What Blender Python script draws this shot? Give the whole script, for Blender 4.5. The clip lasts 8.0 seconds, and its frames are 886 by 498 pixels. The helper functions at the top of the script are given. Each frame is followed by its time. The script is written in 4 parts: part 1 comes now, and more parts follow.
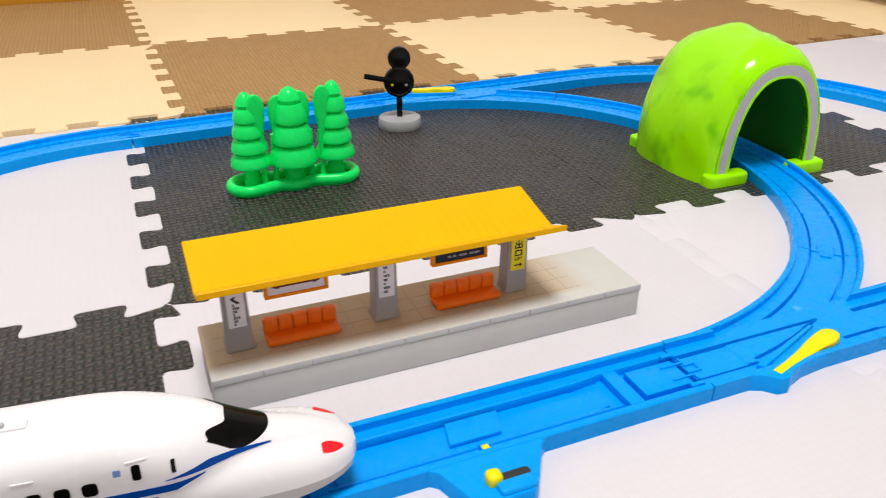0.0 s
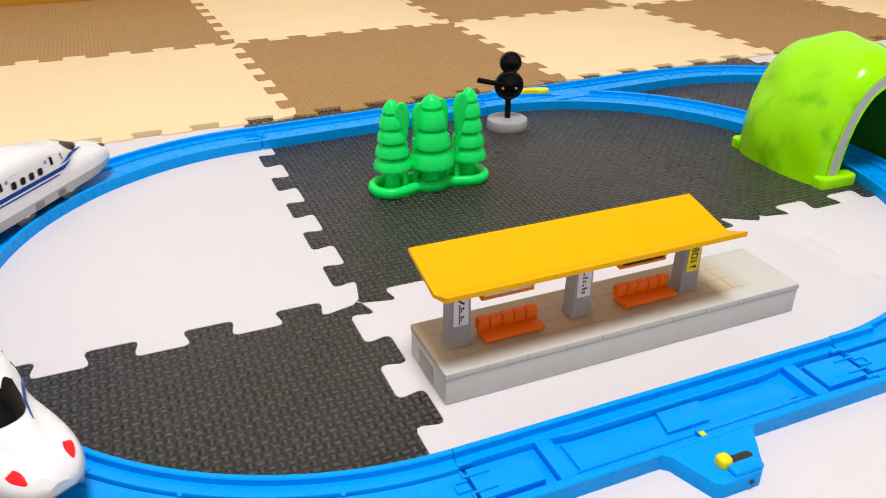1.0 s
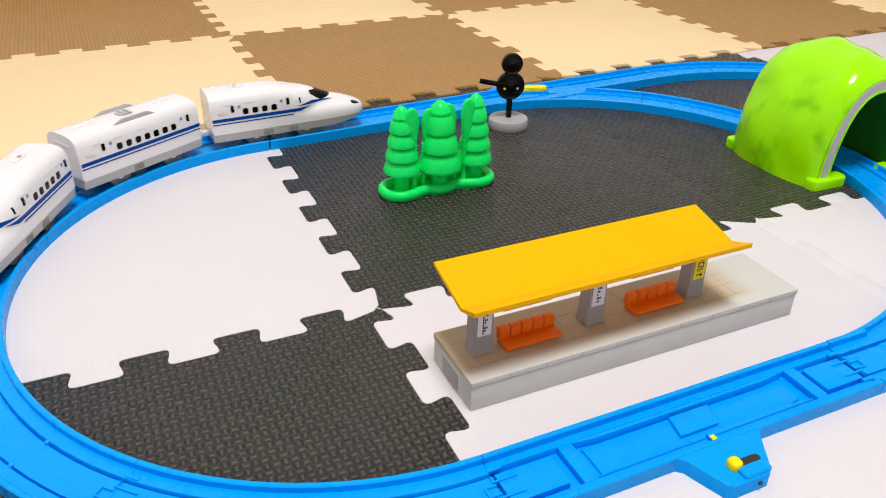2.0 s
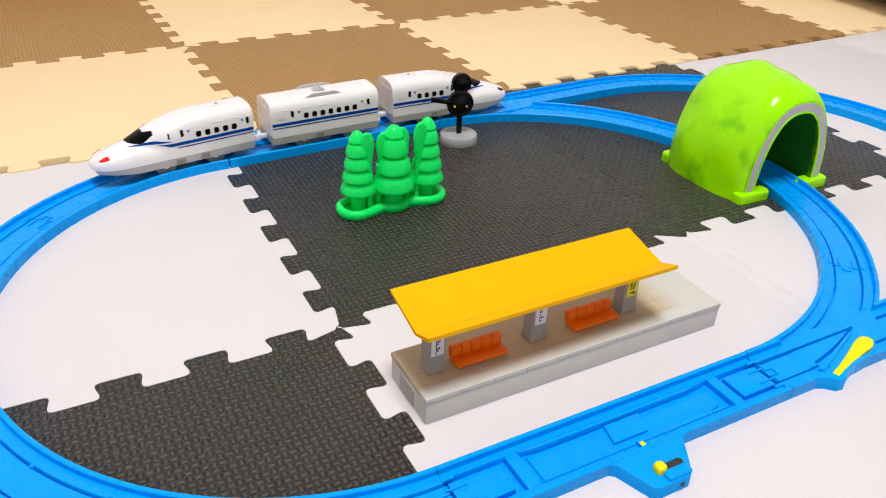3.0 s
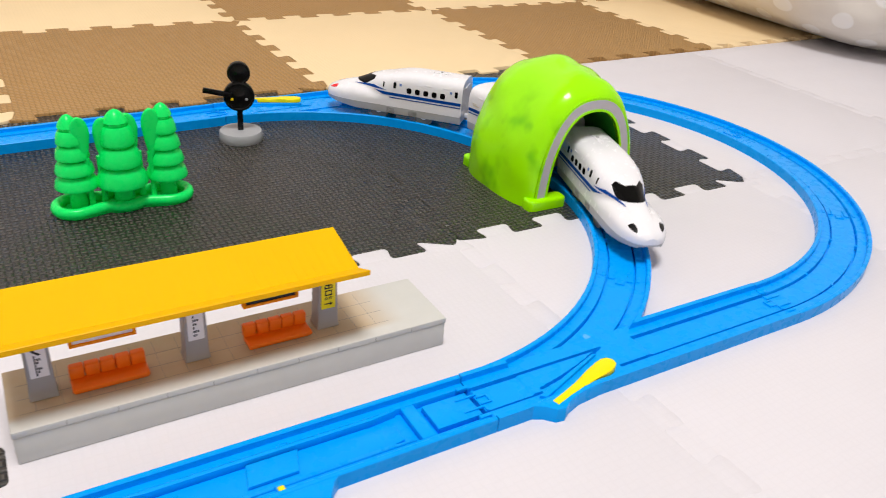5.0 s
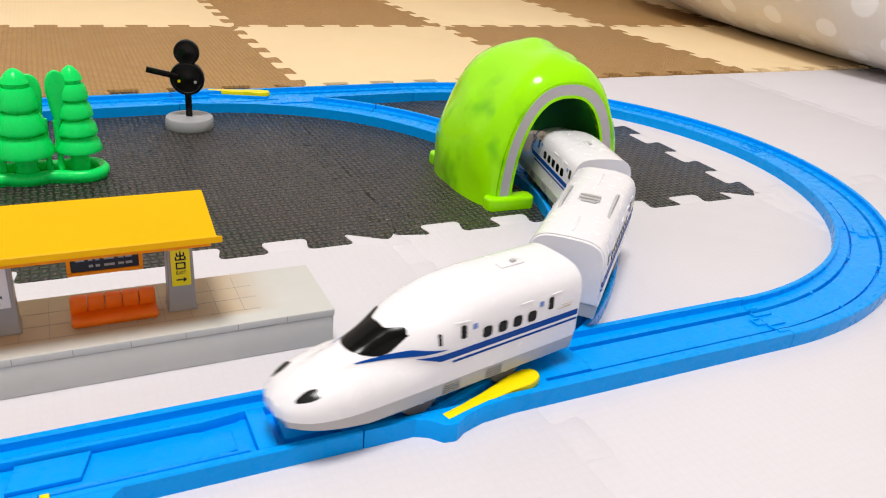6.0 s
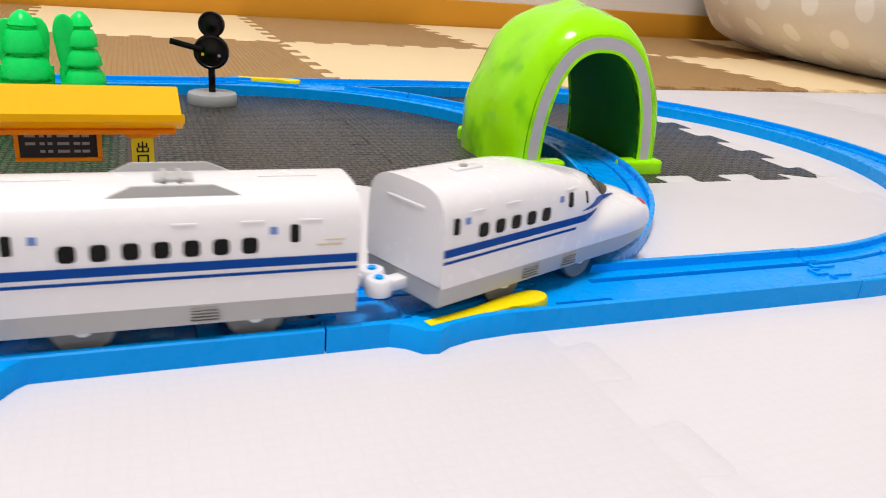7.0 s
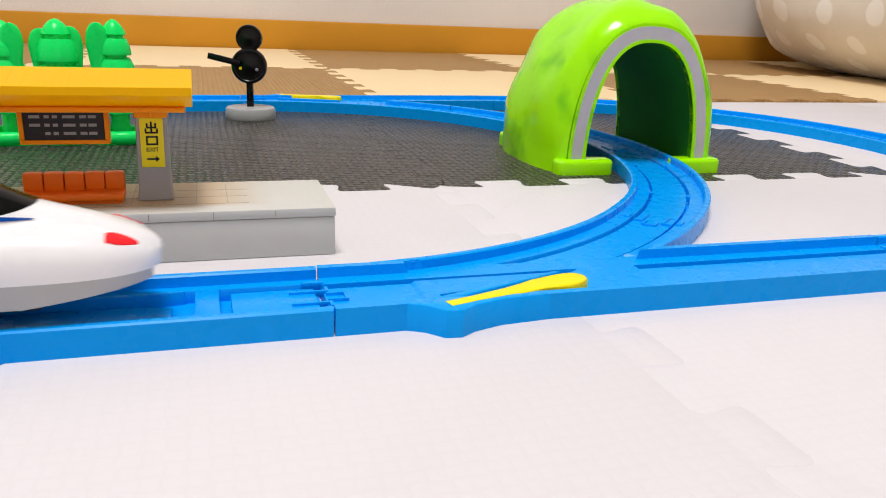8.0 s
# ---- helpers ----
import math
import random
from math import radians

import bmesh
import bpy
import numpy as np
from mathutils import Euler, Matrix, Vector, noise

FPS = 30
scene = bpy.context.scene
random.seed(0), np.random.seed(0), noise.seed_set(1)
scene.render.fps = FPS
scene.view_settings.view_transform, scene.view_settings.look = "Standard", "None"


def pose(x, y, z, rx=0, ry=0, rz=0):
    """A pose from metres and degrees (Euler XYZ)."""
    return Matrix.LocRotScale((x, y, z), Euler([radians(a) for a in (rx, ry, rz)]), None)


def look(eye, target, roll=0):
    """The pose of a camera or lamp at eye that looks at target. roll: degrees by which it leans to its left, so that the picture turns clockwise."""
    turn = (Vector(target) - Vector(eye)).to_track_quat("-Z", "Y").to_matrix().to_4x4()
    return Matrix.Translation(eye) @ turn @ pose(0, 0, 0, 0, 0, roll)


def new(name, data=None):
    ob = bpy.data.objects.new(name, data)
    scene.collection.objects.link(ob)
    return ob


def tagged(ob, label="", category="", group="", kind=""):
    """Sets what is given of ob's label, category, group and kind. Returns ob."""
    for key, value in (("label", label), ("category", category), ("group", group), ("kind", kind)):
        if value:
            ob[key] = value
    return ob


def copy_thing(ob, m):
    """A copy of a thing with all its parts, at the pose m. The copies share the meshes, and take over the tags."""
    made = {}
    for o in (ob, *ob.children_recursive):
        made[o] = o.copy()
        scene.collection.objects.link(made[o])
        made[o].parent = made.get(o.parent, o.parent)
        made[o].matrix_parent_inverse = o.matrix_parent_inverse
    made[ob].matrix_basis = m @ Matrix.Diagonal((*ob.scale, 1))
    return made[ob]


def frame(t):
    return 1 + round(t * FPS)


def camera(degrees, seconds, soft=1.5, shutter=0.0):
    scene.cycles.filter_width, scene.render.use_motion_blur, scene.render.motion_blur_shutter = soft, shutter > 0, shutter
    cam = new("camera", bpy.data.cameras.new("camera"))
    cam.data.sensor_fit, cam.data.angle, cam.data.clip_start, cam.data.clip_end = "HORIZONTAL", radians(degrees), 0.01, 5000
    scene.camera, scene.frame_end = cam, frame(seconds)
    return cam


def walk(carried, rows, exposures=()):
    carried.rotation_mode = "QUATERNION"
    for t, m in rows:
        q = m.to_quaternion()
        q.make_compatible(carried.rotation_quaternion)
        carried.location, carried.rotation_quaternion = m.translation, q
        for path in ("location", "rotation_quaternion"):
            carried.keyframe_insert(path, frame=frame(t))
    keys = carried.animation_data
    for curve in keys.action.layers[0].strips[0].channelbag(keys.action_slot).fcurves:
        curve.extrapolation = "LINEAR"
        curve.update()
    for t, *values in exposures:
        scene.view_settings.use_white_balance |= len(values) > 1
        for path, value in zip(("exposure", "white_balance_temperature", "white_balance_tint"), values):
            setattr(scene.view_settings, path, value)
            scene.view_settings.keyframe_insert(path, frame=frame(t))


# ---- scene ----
cam = camera(59.3, 8.0, soft=1.0, shutter=0.2)
PATH = [
    (0, (-0.001, -0.224, 0.216), (0.691, 1.412, -0.704), 0.3),
    (0.5, (-0.062, -0.215, 0.227), (0.628, 1.414, -0.707), 0.4),
    (1, (-0.102, -0.209, 0.24), (0.591, 1.406, -0.715), 0.4),
    (1.2, (-0.111, -0.205, 0.247), (0.584, 1.401, -0.723), 0.4),
    (2.5, (-0.13, -0.208, 0.282), (0.652, 1.322, -0.741), 1.9),
    (3, (-0.135, -0.223, 0.302), (0.697, 1.274, -0.731), 2.4),
    (3.5, (-0.125, -0.224, 0.3), (0.73, 1.273, -0.713), 2.5),
    (4, (-0.079, -0.226, 0.278), (0.813, 1.256, -0.727), 2.9),
    (4.5, (-0.026, -0.238, 0.271), (0.901, 1.231, -0.722), 3.9),
    (5, (0.029, -0.244, 0.259), (0.975, 1.228, -0.71), 5.0),
    (5.2, (0.053, -0.247, 0.257), (1.001, 1.228, -0.704), 5.4),
    (6.3, (0.139, -0.227, 0.17), (0.945, 1.411, -0.646), 5.6),
    (6.5, (0.143, -0.224, 0.156), (0.94, 1.432, -0.633), 5.8),
    (7, (0.163, -0.233, 0.12), (0.875, 1.499, -0.582), 4.9),
    (7.5, (0.175, -0.228, 0.098), (0.813, 1.551, -0.557), 3.8),
    (8, (0.181, -0.22, 0.092), (0.758, 1.595, -0.518), 2.6),
]
walk(cam, [(t, look(eye, target, roll)) for t, eye, target, roll in PATH])

# ---- light ----
world = bpy.data.worlds.new("world")
world.use_nodes = True
world.node_tree.nodes["Background"].inputs[0].default_value = (0.9, 0.93, 1.0, 1)
world.node_tree.nodes["Background"].inputs[1].default_value = 0.4
scene.world = world
LAMP = (0.02, -0.22, 2.26)
lamp_data = bpy.data.lights.new("ceiling_light", "AREA")
lamp_data.shape, lamp_data.size, lamp_data.energy, lamp_data.color = "DISK", 0.62, 43.5, (1.0, 0.97, 0.95)
lamp_ob = new("ceiling_light", lamp_data)
lamp_ob.matrix_world = pose(*LAMP)


# ---- materials ----
def mat(name, color, rough=0.4, vary=0.06, scale=60.0, bump=0.0, bump_scale=400.0, metal=0.0, coat=0.0, sheen=0.0, emit=0.0, spec=0.3):
    m = bpy.data.materials.new(name)
    m.use_nodes = True
    nt = m.node_tree
    b = nt.nodes["Principled BSDF"]
    b.inputs["Roughness"].default_value, b.inputs["Metallic"].default_value = rough, metal
    b.inputs["Coat Weight"].default_value, b.inputs["Coat Roughness"].default_value = coat, 0.08
    b.inputs["Sheen Weight"].default_value = sheen
    b.inputs["Specular IOR Level"].default_value = spec
    co = nt.nodes.new("ShaderNodeTexCoord")
    n1 = nt.nodes.new("ShaderNodeTexNoise")
    n1.inputs["Scale"].default_value, n1.inputs["Detail"].default_value = scale, 4
    nt.links.new(co.outputs["Object"], n1.inputs["Vector"])
    mix = nt.nodes.new("ShaderNodeMix")
    mix.data_type = "RGBA"
    mix.inputs["A"].default_value = (*[c * (1 - vary) for c in color], 1)
    mix.inputs["B"].default_value = (*[min(1, c * (1 + vary)) for c in color], 1)
    nt.links.new(n1.outputs["Fac"], mix.inputs["Factor"])
    nt.links.new(mix.outputs["Result"], b.inputs["Base Color"])
    rr = nt.nodes.new("ShaderNodeMapRange")
    rr.inputs["To Min"].default_value, rr.inputs["To Max"].default_value = rough * 0.8, min(1, rough * 1.2)
    n2 = nt.nodes.new("ShaderNodeTexNoise")
    n2.inputs["Scale"].default_value = scale * 5
    nt.links.new(co.outputs["Object"], n2.inputs["Vector"])
    nt.links.new(n2.outputs["Fac"], rr.inputs["Value"])
    nt.links.new(rr.outputs["Result"], b.inputs["Roughness"])
    if bump:
        n3 = nt.nodes.new("ShaderNodeTexNoise")
        n3.inputs["Scale"].default_value, n3.inputs["Detail"].default_value = bump_scale, 3
        nt.links.new(co.outputs["Object"], n3.inputs["Vector"])
        bp = nt.nodes.new("ShaderNodeBump")
        bp.inputs["Distance"].default_value, bp.inputs["Strength"].default_value = bump, 1
        nt.links.new(n3.outputs["Fac"], bp.inputs["Height"])
        nt.links.new(bp.outputs["Normal"], b.inputs["Normal"])
    if emit:
        b.inputs["Emission Color"].default_value = (*color, 1)
        b.inputs["Emission Strength"].default_value = emit
    return m


def math_node(nt, op, a, b=None, c=None):
    n = nt.nodes.new("ShaderNodeMath")
    n.operation = op
    for i, v in enumerate((a, b, c)):
        if v is None:
            continue
        if isinstance(v, (int, float)):
            n.inputs[i].default_value = v
        else:
            nt.links.new(v, n.inputs[i])
    return n.outputs[0]


def foam(name, color, cell=0.0046, depth=0.0006, rough=0.5, dirt=0.05, groove=0.75, lo=0.0, hi=0.5, spec=0.2):
    """Moulded foam with a basket weave of small raised ribs; shade between them is put into the colour."""
    m = mat(name, color, rough, vary=dirt, scale=14, spec=spec)
    nt = m.node_tree
    b = nt.nodes["Principled BSDF"]
    co = nt.nodes.new("ShaderNodeTexCoord")
    xyz = nt.nodes.new("ShaderNodeSeparateXYZ")
    nt.links.new(co.outputs["Object"], xyz.inputs[0])
    u = math_node(nt, "DIVIDE", xyz.outputs[0], cell)
    v = math_node(nt, "DIVIDE", xyz.outputs[1], cell)
    odd = math_node(nt, "FLOORED_MODULO", math_node(nt, "ADD", math_node(nt, "FLOOR", u), math_node(nt, "FLOOR", v)), 2.0)
    fu = math_node(nt, "ABSOLUTE", math_node(nt, "SUBTRACT", math_node(nt, "FRACT", u), 0.5))
    fv = math_node(nt, "ABSOLUTE", math_node(nt, "SUBTRACT", math_node(nt, "FRACT", v), 0.5))
    # ribs lie crosswise in neighbouring cells
    gap = math_node(nt, "SUBTRACT", fv, fu)
    across = math_node(nt, "ADD", fu, math_node(nt, "MULTIPLY", odd, gap))
    lengthwise = math_node(nt, "SUBTRACT", fv, math_node(nt, "MULTIPLY", odd, gap))
    a = math_node(nt, "SMOOTH_MIN", math_node(nt, "MULTIPLY", math_node(nt, "SUBTRACT", 0.42, across), 3.4),
                  math_node(nt, "MULTIPLY", math_node(nt, "SUBTRACT", 0.56, lengthwise), 4.0), 0.2)
    a = math_node(nt, "MAXIMUM", a, 0.0)
    bp = nt.nodes.new("ShaderNodeBump")
    bp.inputs["Distance"].default_value, bp.inputs["Strength"].default_value = depth, 1
    nt.links.new(a, bp.inputs["Height"])
    nt.links.new(bp.outputs["Normal"], b.inputs["Normal"])
    # base colour carries the weave's shade and glints: dark hollows, bright rib crests
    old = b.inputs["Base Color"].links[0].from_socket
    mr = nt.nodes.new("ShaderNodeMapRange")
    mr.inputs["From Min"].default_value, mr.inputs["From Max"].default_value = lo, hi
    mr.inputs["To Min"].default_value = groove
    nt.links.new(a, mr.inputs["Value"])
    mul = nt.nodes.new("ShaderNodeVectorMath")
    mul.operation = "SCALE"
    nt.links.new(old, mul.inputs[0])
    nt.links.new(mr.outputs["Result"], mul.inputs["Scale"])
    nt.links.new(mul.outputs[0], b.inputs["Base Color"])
    return m


M_WHITE = foam("white_foam", (0.70, 0.676, 0.712), depth=0.00004, groove=0.985, dirt=0.02, rough=0.6)
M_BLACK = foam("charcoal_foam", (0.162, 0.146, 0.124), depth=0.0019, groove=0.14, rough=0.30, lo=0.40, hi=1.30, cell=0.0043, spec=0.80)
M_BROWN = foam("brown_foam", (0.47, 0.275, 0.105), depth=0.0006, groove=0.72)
M_BEIGE = foam("cream_foam", (0.90, 0.70, 0.42), depth=0.0001, groove=0.98, dirt=0.03, rough=0.6)
M_WOOD = mat("oak_flooring", (0.42, 0.24, 0.09), 0.4, 0.25, 20)
M_SKIRT = mat("skirting_wood", (0.64, 0.30, 0.03), 0.4, 0.12, 8, spec=0.1)
M_WALL = mat("wallpaper", (0.8, 0.77, 0.75), 0.8, 0.02, 30, bump=0.0004, bump_scale=220)
M_WALL_DIM = mat("plain_wall", (0.82, 0.80, 0.78), 0.8, 0.03, 30)
M_CEIL = mat("ceiling_paper", (0.85, 0.84, 0.82), 0.8, 0.02, 30)
M_BLUE = mat("blue_plastic", (0.0, 0.34, 0.95), 0.28, 0.05, 30, bump=0.00004, bump_scale=900, spec=0.12)
M_YEL = mat("yellow_plastic", (1.0, 0.78, 0.0), 0.35, 0.04)
M_ROOF = mat("amber_plastic", (1.0, 0.62, 0.0), 0.38, 0.03, 40, spec=0.15)
M_ORANGE = mat("orange_plastic", (0.90, 0.17, 0.004), 0.42, 0.08, 120, bump=0.0001)
M_AMBER = mat("dark_amber_plastic", (0.98, 0.30, 0.004), 0.42, 0.05, spec=0.15)
M_GREY = mat("platform_plastic", (0.60, 0.60, 0.57), 0.5, 0.05, 80, bump=0.00006)
M_POST = mat("post_plastic", (0.36, 0.34, 0.33), 0.5, 0.05, 80)
M_LINE = mat("moulded_groove", (0.30, 0.29, 0.27), 0.6, 0.05)
M_TREE = mat("green_plastic", (0.003, 0.99, 0.175), 0.28, 0.06, 60, bump=0.0002, bump_scale=200)
M_SIGN = mat("black_plastic", (0.004, 0.004, 0.0045), 0.22, 0.05, spec=0.25)
M_BASE = mat("grey_plastic", (0.36, 0.37, 0.39), 0.45, 0.05)
M_RING = mat("portal_grey", (0.52, 0.49, 0.51), 0.5, 0.08, 150)
# darkness inside the tunnel is put into this deep green
M_INNER_SHADE = mat("tunnel_inside_shade", (0.014, 0.15, 0.012), 0.6, 0.15, 40, spec=0.05)
M_TWHITE = mat("train_white", (0.84, 0.835, 0.865), 0.26, 0.02, 40, coat=0.3)
M_TGREY = mat("train_skirt_grey", (0.48, 0.48, 0.48), 0.4, 0.04)
M_TLINE = mat("train_vent_grey", (0.36, 0.36, 0.36), 0.5, 0.04)
M_TBLUE = mat("stripe_blue", (0.0, 0.055, 0.31), 0.35, 0.05, spec=0.12)
M_PALE = mat("badge_blue", (0.15, 0.25, 0.55), 0.4, 0.1)
M_GLASS = mat("tinted_window", (0.003, 0.003, 0.003), 0.12, 0.05, spec=0.16)
M_RED = mat("red_lens", (0.85, 0.015, 0.025), 0.25, 0.04)
M_GOLD = mat("faded_gold_print", (0.62, 0.55, 0.42), 0.4, 0.1)
M_UNDER = mat("dark_underframe", (0.03, 0.03, 0.03), 0.5)
M_WHEEL = mat("clear_grey_wheel", (0.20, 0.21, 0.21), 0.2, 0.08)
M_HUB = mat("white_hub", (0.8, 0.8, 0.8), 0.4)
M_PAPER = mat("white_sticker", (0.82, 0.78, 0.78), 0.5, 0.03)
M_INK = mat("black_ink", (0.012, 0.01, 0.012), 0.5)
M_YSTICK = mat("yellow_sticker", (0.90, 0.73, 0.01), 0.45, 0.03)
M_BOARD = mat("board_black", (0.02, 0.018, 0.018), 0.4)
M_PRINT = mat("board_print", (0.36, 0.34, 0.32), 0.5)
M_DARKRED = mat("dark_red_ink", (0.12, 0.02, 0.02), 0.5)


def tunnel_material():
    m = mat("lime_plastic", (0.35, 0.90, 0.0), 0.15, 0.05, 30, bump=0.0006, bump_scale=60, coat=0.12, spec=0.22)
    nt = m.node_tree
    b = nt.nodes["Principled BSDF"]
    co = nt.nodes.new("ShaderNodeTexCoord")
    n = nt.nodes.new("ShaderNodeTexNoise")
    n.inputs["Scale"].default_value, n.inputs["Detail"].default_value = 42, 2
    nt.links.new(co.outputs["Object"], n.inputs["Vector"])
    ramp = nt.nodes.new("ShaderNodeMapRange")
    ramp.inputs["From Min"].default_value, ramp.inputs["From Max"].default_value = 0.56, 0.74
    nt.links.new(n.outputs["Fac"], ramp.inputs["Value"])
    xyz = nt.nodes.new("ShaderNodeSeparateXYZ")
    nt.links.new(co.outputs["Object"], xyz.inputs[0])
    # sprayed patches keep to the flanks
    low = nt.nodes.new("ShaderNodeMapRange")
    low.inputs["From Min"].default_value, low.inputs["From Max"].default_value = 0.088, 0.06
    nt.links.new(xyz.outputs[2], low.inputs["Value"])
    f = math_node(nt, "MULTIPLY", ramp.outputs["Result"], low.outputs["Result"])
    f = math_node(nt, "MULTIPLY", f, 0.65)
    mix = nt.nodes.new("ShaderNodeMix")
    mix.data_type = "RGBA"
    nt.links.new(f, mix.inputs["Factor"])
    nt.links.new(b.inputs["Base Color"].links[0].from_socket, mix.inputs["A"])
    mix.inputs["B"].default_value = (0.09, 0.50, 0.0, 1)
    nt.links.new(mix.outputs["Result"], b.inputs["Base Color"])
    return m


M_LIME = tunnel_material()


def let_light_through(m, color, share):
    """Thin coloured plastic that glows with the light from its other side."""
    nt = m.node_tree
    out = nt.nodes["Material Output"]
    tr = nt.nodes.new("ShaderNodeBsdfTranslucent")
    tr.inputs["Color"].default_value = (*color, 1)
    mix = nt.nodes.new("ShaderNodeMixShader")
    mix.inputs[0].default_value = share
    nt.links.new(nt.nodes["Principled BSDF"].outputs[0], mix.inputs[1])
    nt.links.new(tr.outputs[0], mix.inputs[2])
    nt.links.new(mix.outputs[0], out.inputs["Surface"])


let_light_through(M_ROOF, (1.0, 0.50, 0.01), 0.27)
let_light_through(M_TREE, (0.02, 1.0, 0.16), 0.16)


def dotted_material():
    m = mat("dotted_fabric", (0.80, 0.76, 0.70), 0.85, 0.06, 25, bump=0.002, bump_scale=30, sheen=0.2)
    nt = m.node_tree
    b = nt.nodes["Principled BSDF"]
    uv = nt.nodes.new("ShaderNodeUVMap")
    xyz = nt.nodes.new("ShaderNodeSeparateXYZ")
    nt.links.new(uv.outputs[0], xyz.inputs[0])
    v = math_node(nt, "DIVIDE", xyz.outputs[1], 0.052)
    row = math_node(nt, "MULTIPLY", math_node(nt, "FLOORED_MODULO", math_node(nt, "FLOOR", v), 2.0), 0.5)
    u = math_node(nt, "ADD", math_node(nt, "DIVIDE", xyz.outputs[0], 0.105), row)
    du = math_node(nt, "MULTIPLY", math_node(nt, "SUBTRACT", math_node(nt, "FRACT", u), 0.5), 0.105)
    dv = math_node(nt, "MULTIPLY", math_node(nt, "SUBTRACT", math_node(nt, "FRACT", v), 0.5), 0.052)
    d = math_node(nt, "SQRT", math_node(nt, "ADD", math_node(nt, "MULTIPLY", du, du), math_node(nt, "MULTIPLY", dv, dv)))
    f = nt.nodes.new("ShaderNodeMapRange")
    f.inputs["From Min"].default_value, f.inputs["From Max"].default_value = 0.0195, 0.0165
    nt.links.new(d, f.inputs["Value"])
    mix = nt.nodes.new("ShaderNodeMix")
    mix.data_type = "RGBA"
    nt.links.new(f.outputs["Result"], mix.inputs["Factor"])
    nt.links.new(b.inputs["Base Color"].links[0].from_socket, mix.inputs["A"])
    mix.inputs["B"].default_value = (0.93, 0.92, 0.90, 1)
    nt.links.new(mix.outputs["Result"], b.inputs["Base Color"])
    return m


M_DOTS = dotted_material()


def shaded_deck_material():
    """Roof's shade painted tan into the deck colour; it thins out to bare grey at one end."""
    m = mat("deck_roof_shade", (0.60, 0.60, 0.57), 0.5, 0.05, 80)
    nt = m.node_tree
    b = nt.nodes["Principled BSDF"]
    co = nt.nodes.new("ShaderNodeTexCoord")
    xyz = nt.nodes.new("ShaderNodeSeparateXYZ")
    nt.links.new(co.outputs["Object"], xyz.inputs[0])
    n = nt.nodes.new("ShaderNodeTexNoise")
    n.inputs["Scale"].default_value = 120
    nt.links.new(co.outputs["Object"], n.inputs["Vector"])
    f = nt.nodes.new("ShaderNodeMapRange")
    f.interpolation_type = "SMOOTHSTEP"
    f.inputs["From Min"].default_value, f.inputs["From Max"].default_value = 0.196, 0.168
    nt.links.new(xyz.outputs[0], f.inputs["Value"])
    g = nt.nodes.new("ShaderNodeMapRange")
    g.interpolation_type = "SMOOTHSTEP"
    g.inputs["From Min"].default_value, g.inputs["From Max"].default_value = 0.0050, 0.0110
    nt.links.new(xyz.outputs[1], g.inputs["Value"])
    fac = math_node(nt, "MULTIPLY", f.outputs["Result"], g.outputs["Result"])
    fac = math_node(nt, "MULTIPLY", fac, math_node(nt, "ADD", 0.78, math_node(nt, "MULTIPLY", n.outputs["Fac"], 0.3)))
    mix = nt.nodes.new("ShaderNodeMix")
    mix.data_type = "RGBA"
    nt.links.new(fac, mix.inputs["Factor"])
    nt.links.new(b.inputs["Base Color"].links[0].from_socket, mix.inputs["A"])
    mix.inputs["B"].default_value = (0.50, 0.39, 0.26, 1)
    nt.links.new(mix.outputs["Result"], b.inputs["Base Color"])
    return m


M_SHADED_DECK = shaded_deck_material()


# ---- mesh helpers ----
def finish(name, bm, material, smooth=True):
    bmesh.ops.recalc_face_normals(bm, faces=bm.faces)
    me = bpy.data.meshes.new(name)
    bm.to_mesh(me)
    bm.free()
    me.materials.append(material)
    if smooth:
        me.set_sharp_from_angle(angle=radians(35))
        for p in me.polygons:
            p.use_smooth = True
    return me


def part(name, bm, material, parent, label="", smooth=True, at=None):
    ob = new(name, finish(name, bm, material, smooth))
    ob.parent = parent
    if at is not None:
        ob.matrix_basis = at
    if label:
        ob["label"] = label
    return ob


def thing(name, label, category, group="", m=None, kind=""):
    ob = new(name)
    ob.empty_display_size = 0.02
    if m is not None:
        ob.matrix_basis = m
    return tagged(ob, label, category, group, kind)


def solid(name, bm, material, label, category, group="", kind="", smooth=True):
    return tagged(new(name, finish(name, bm, material, smooth)), label, category, group, kind)


def box(x0, x1, y0, y1, z0, z1, bevel=0.0, seg=2, bm=None, m=None):
    own = bmesh.new()
    bmesh.ops.create_cube(own, size=1)
    for v in own.verts:
        v.co = Vector((x0 + (v.co.x + 0.5) * (x1 - x0), y0 + (v.co.y + 0.5) * (y1 - y0), z0 + (v.co.z + 0.5) * (z1 - z0)))
    if bevel:
        bmesh.ops.bevel(own, geom=own.edges[:], offset=bevel, segments=seg, affect="EDGES", profile=0.5)
    if m is not None:
        own.transform(m)
    if bm is None:
        return own
    me = bpy.data.meshes.new("tmp")
    own.to_mesh(me)
    own.free()
    bm.from_mesh(me)
    bpy.data.meshes.remove(me)
    return bm


def join(*bms):
    out = bms[0]
    for b in bms[1:]:
        me = bpy.data.meshes.new("tmp")
        b.to_mesh(me)
        b.free()
        out.from_mesh(me)
        bpy.data.meshes.remove(me)
    return out


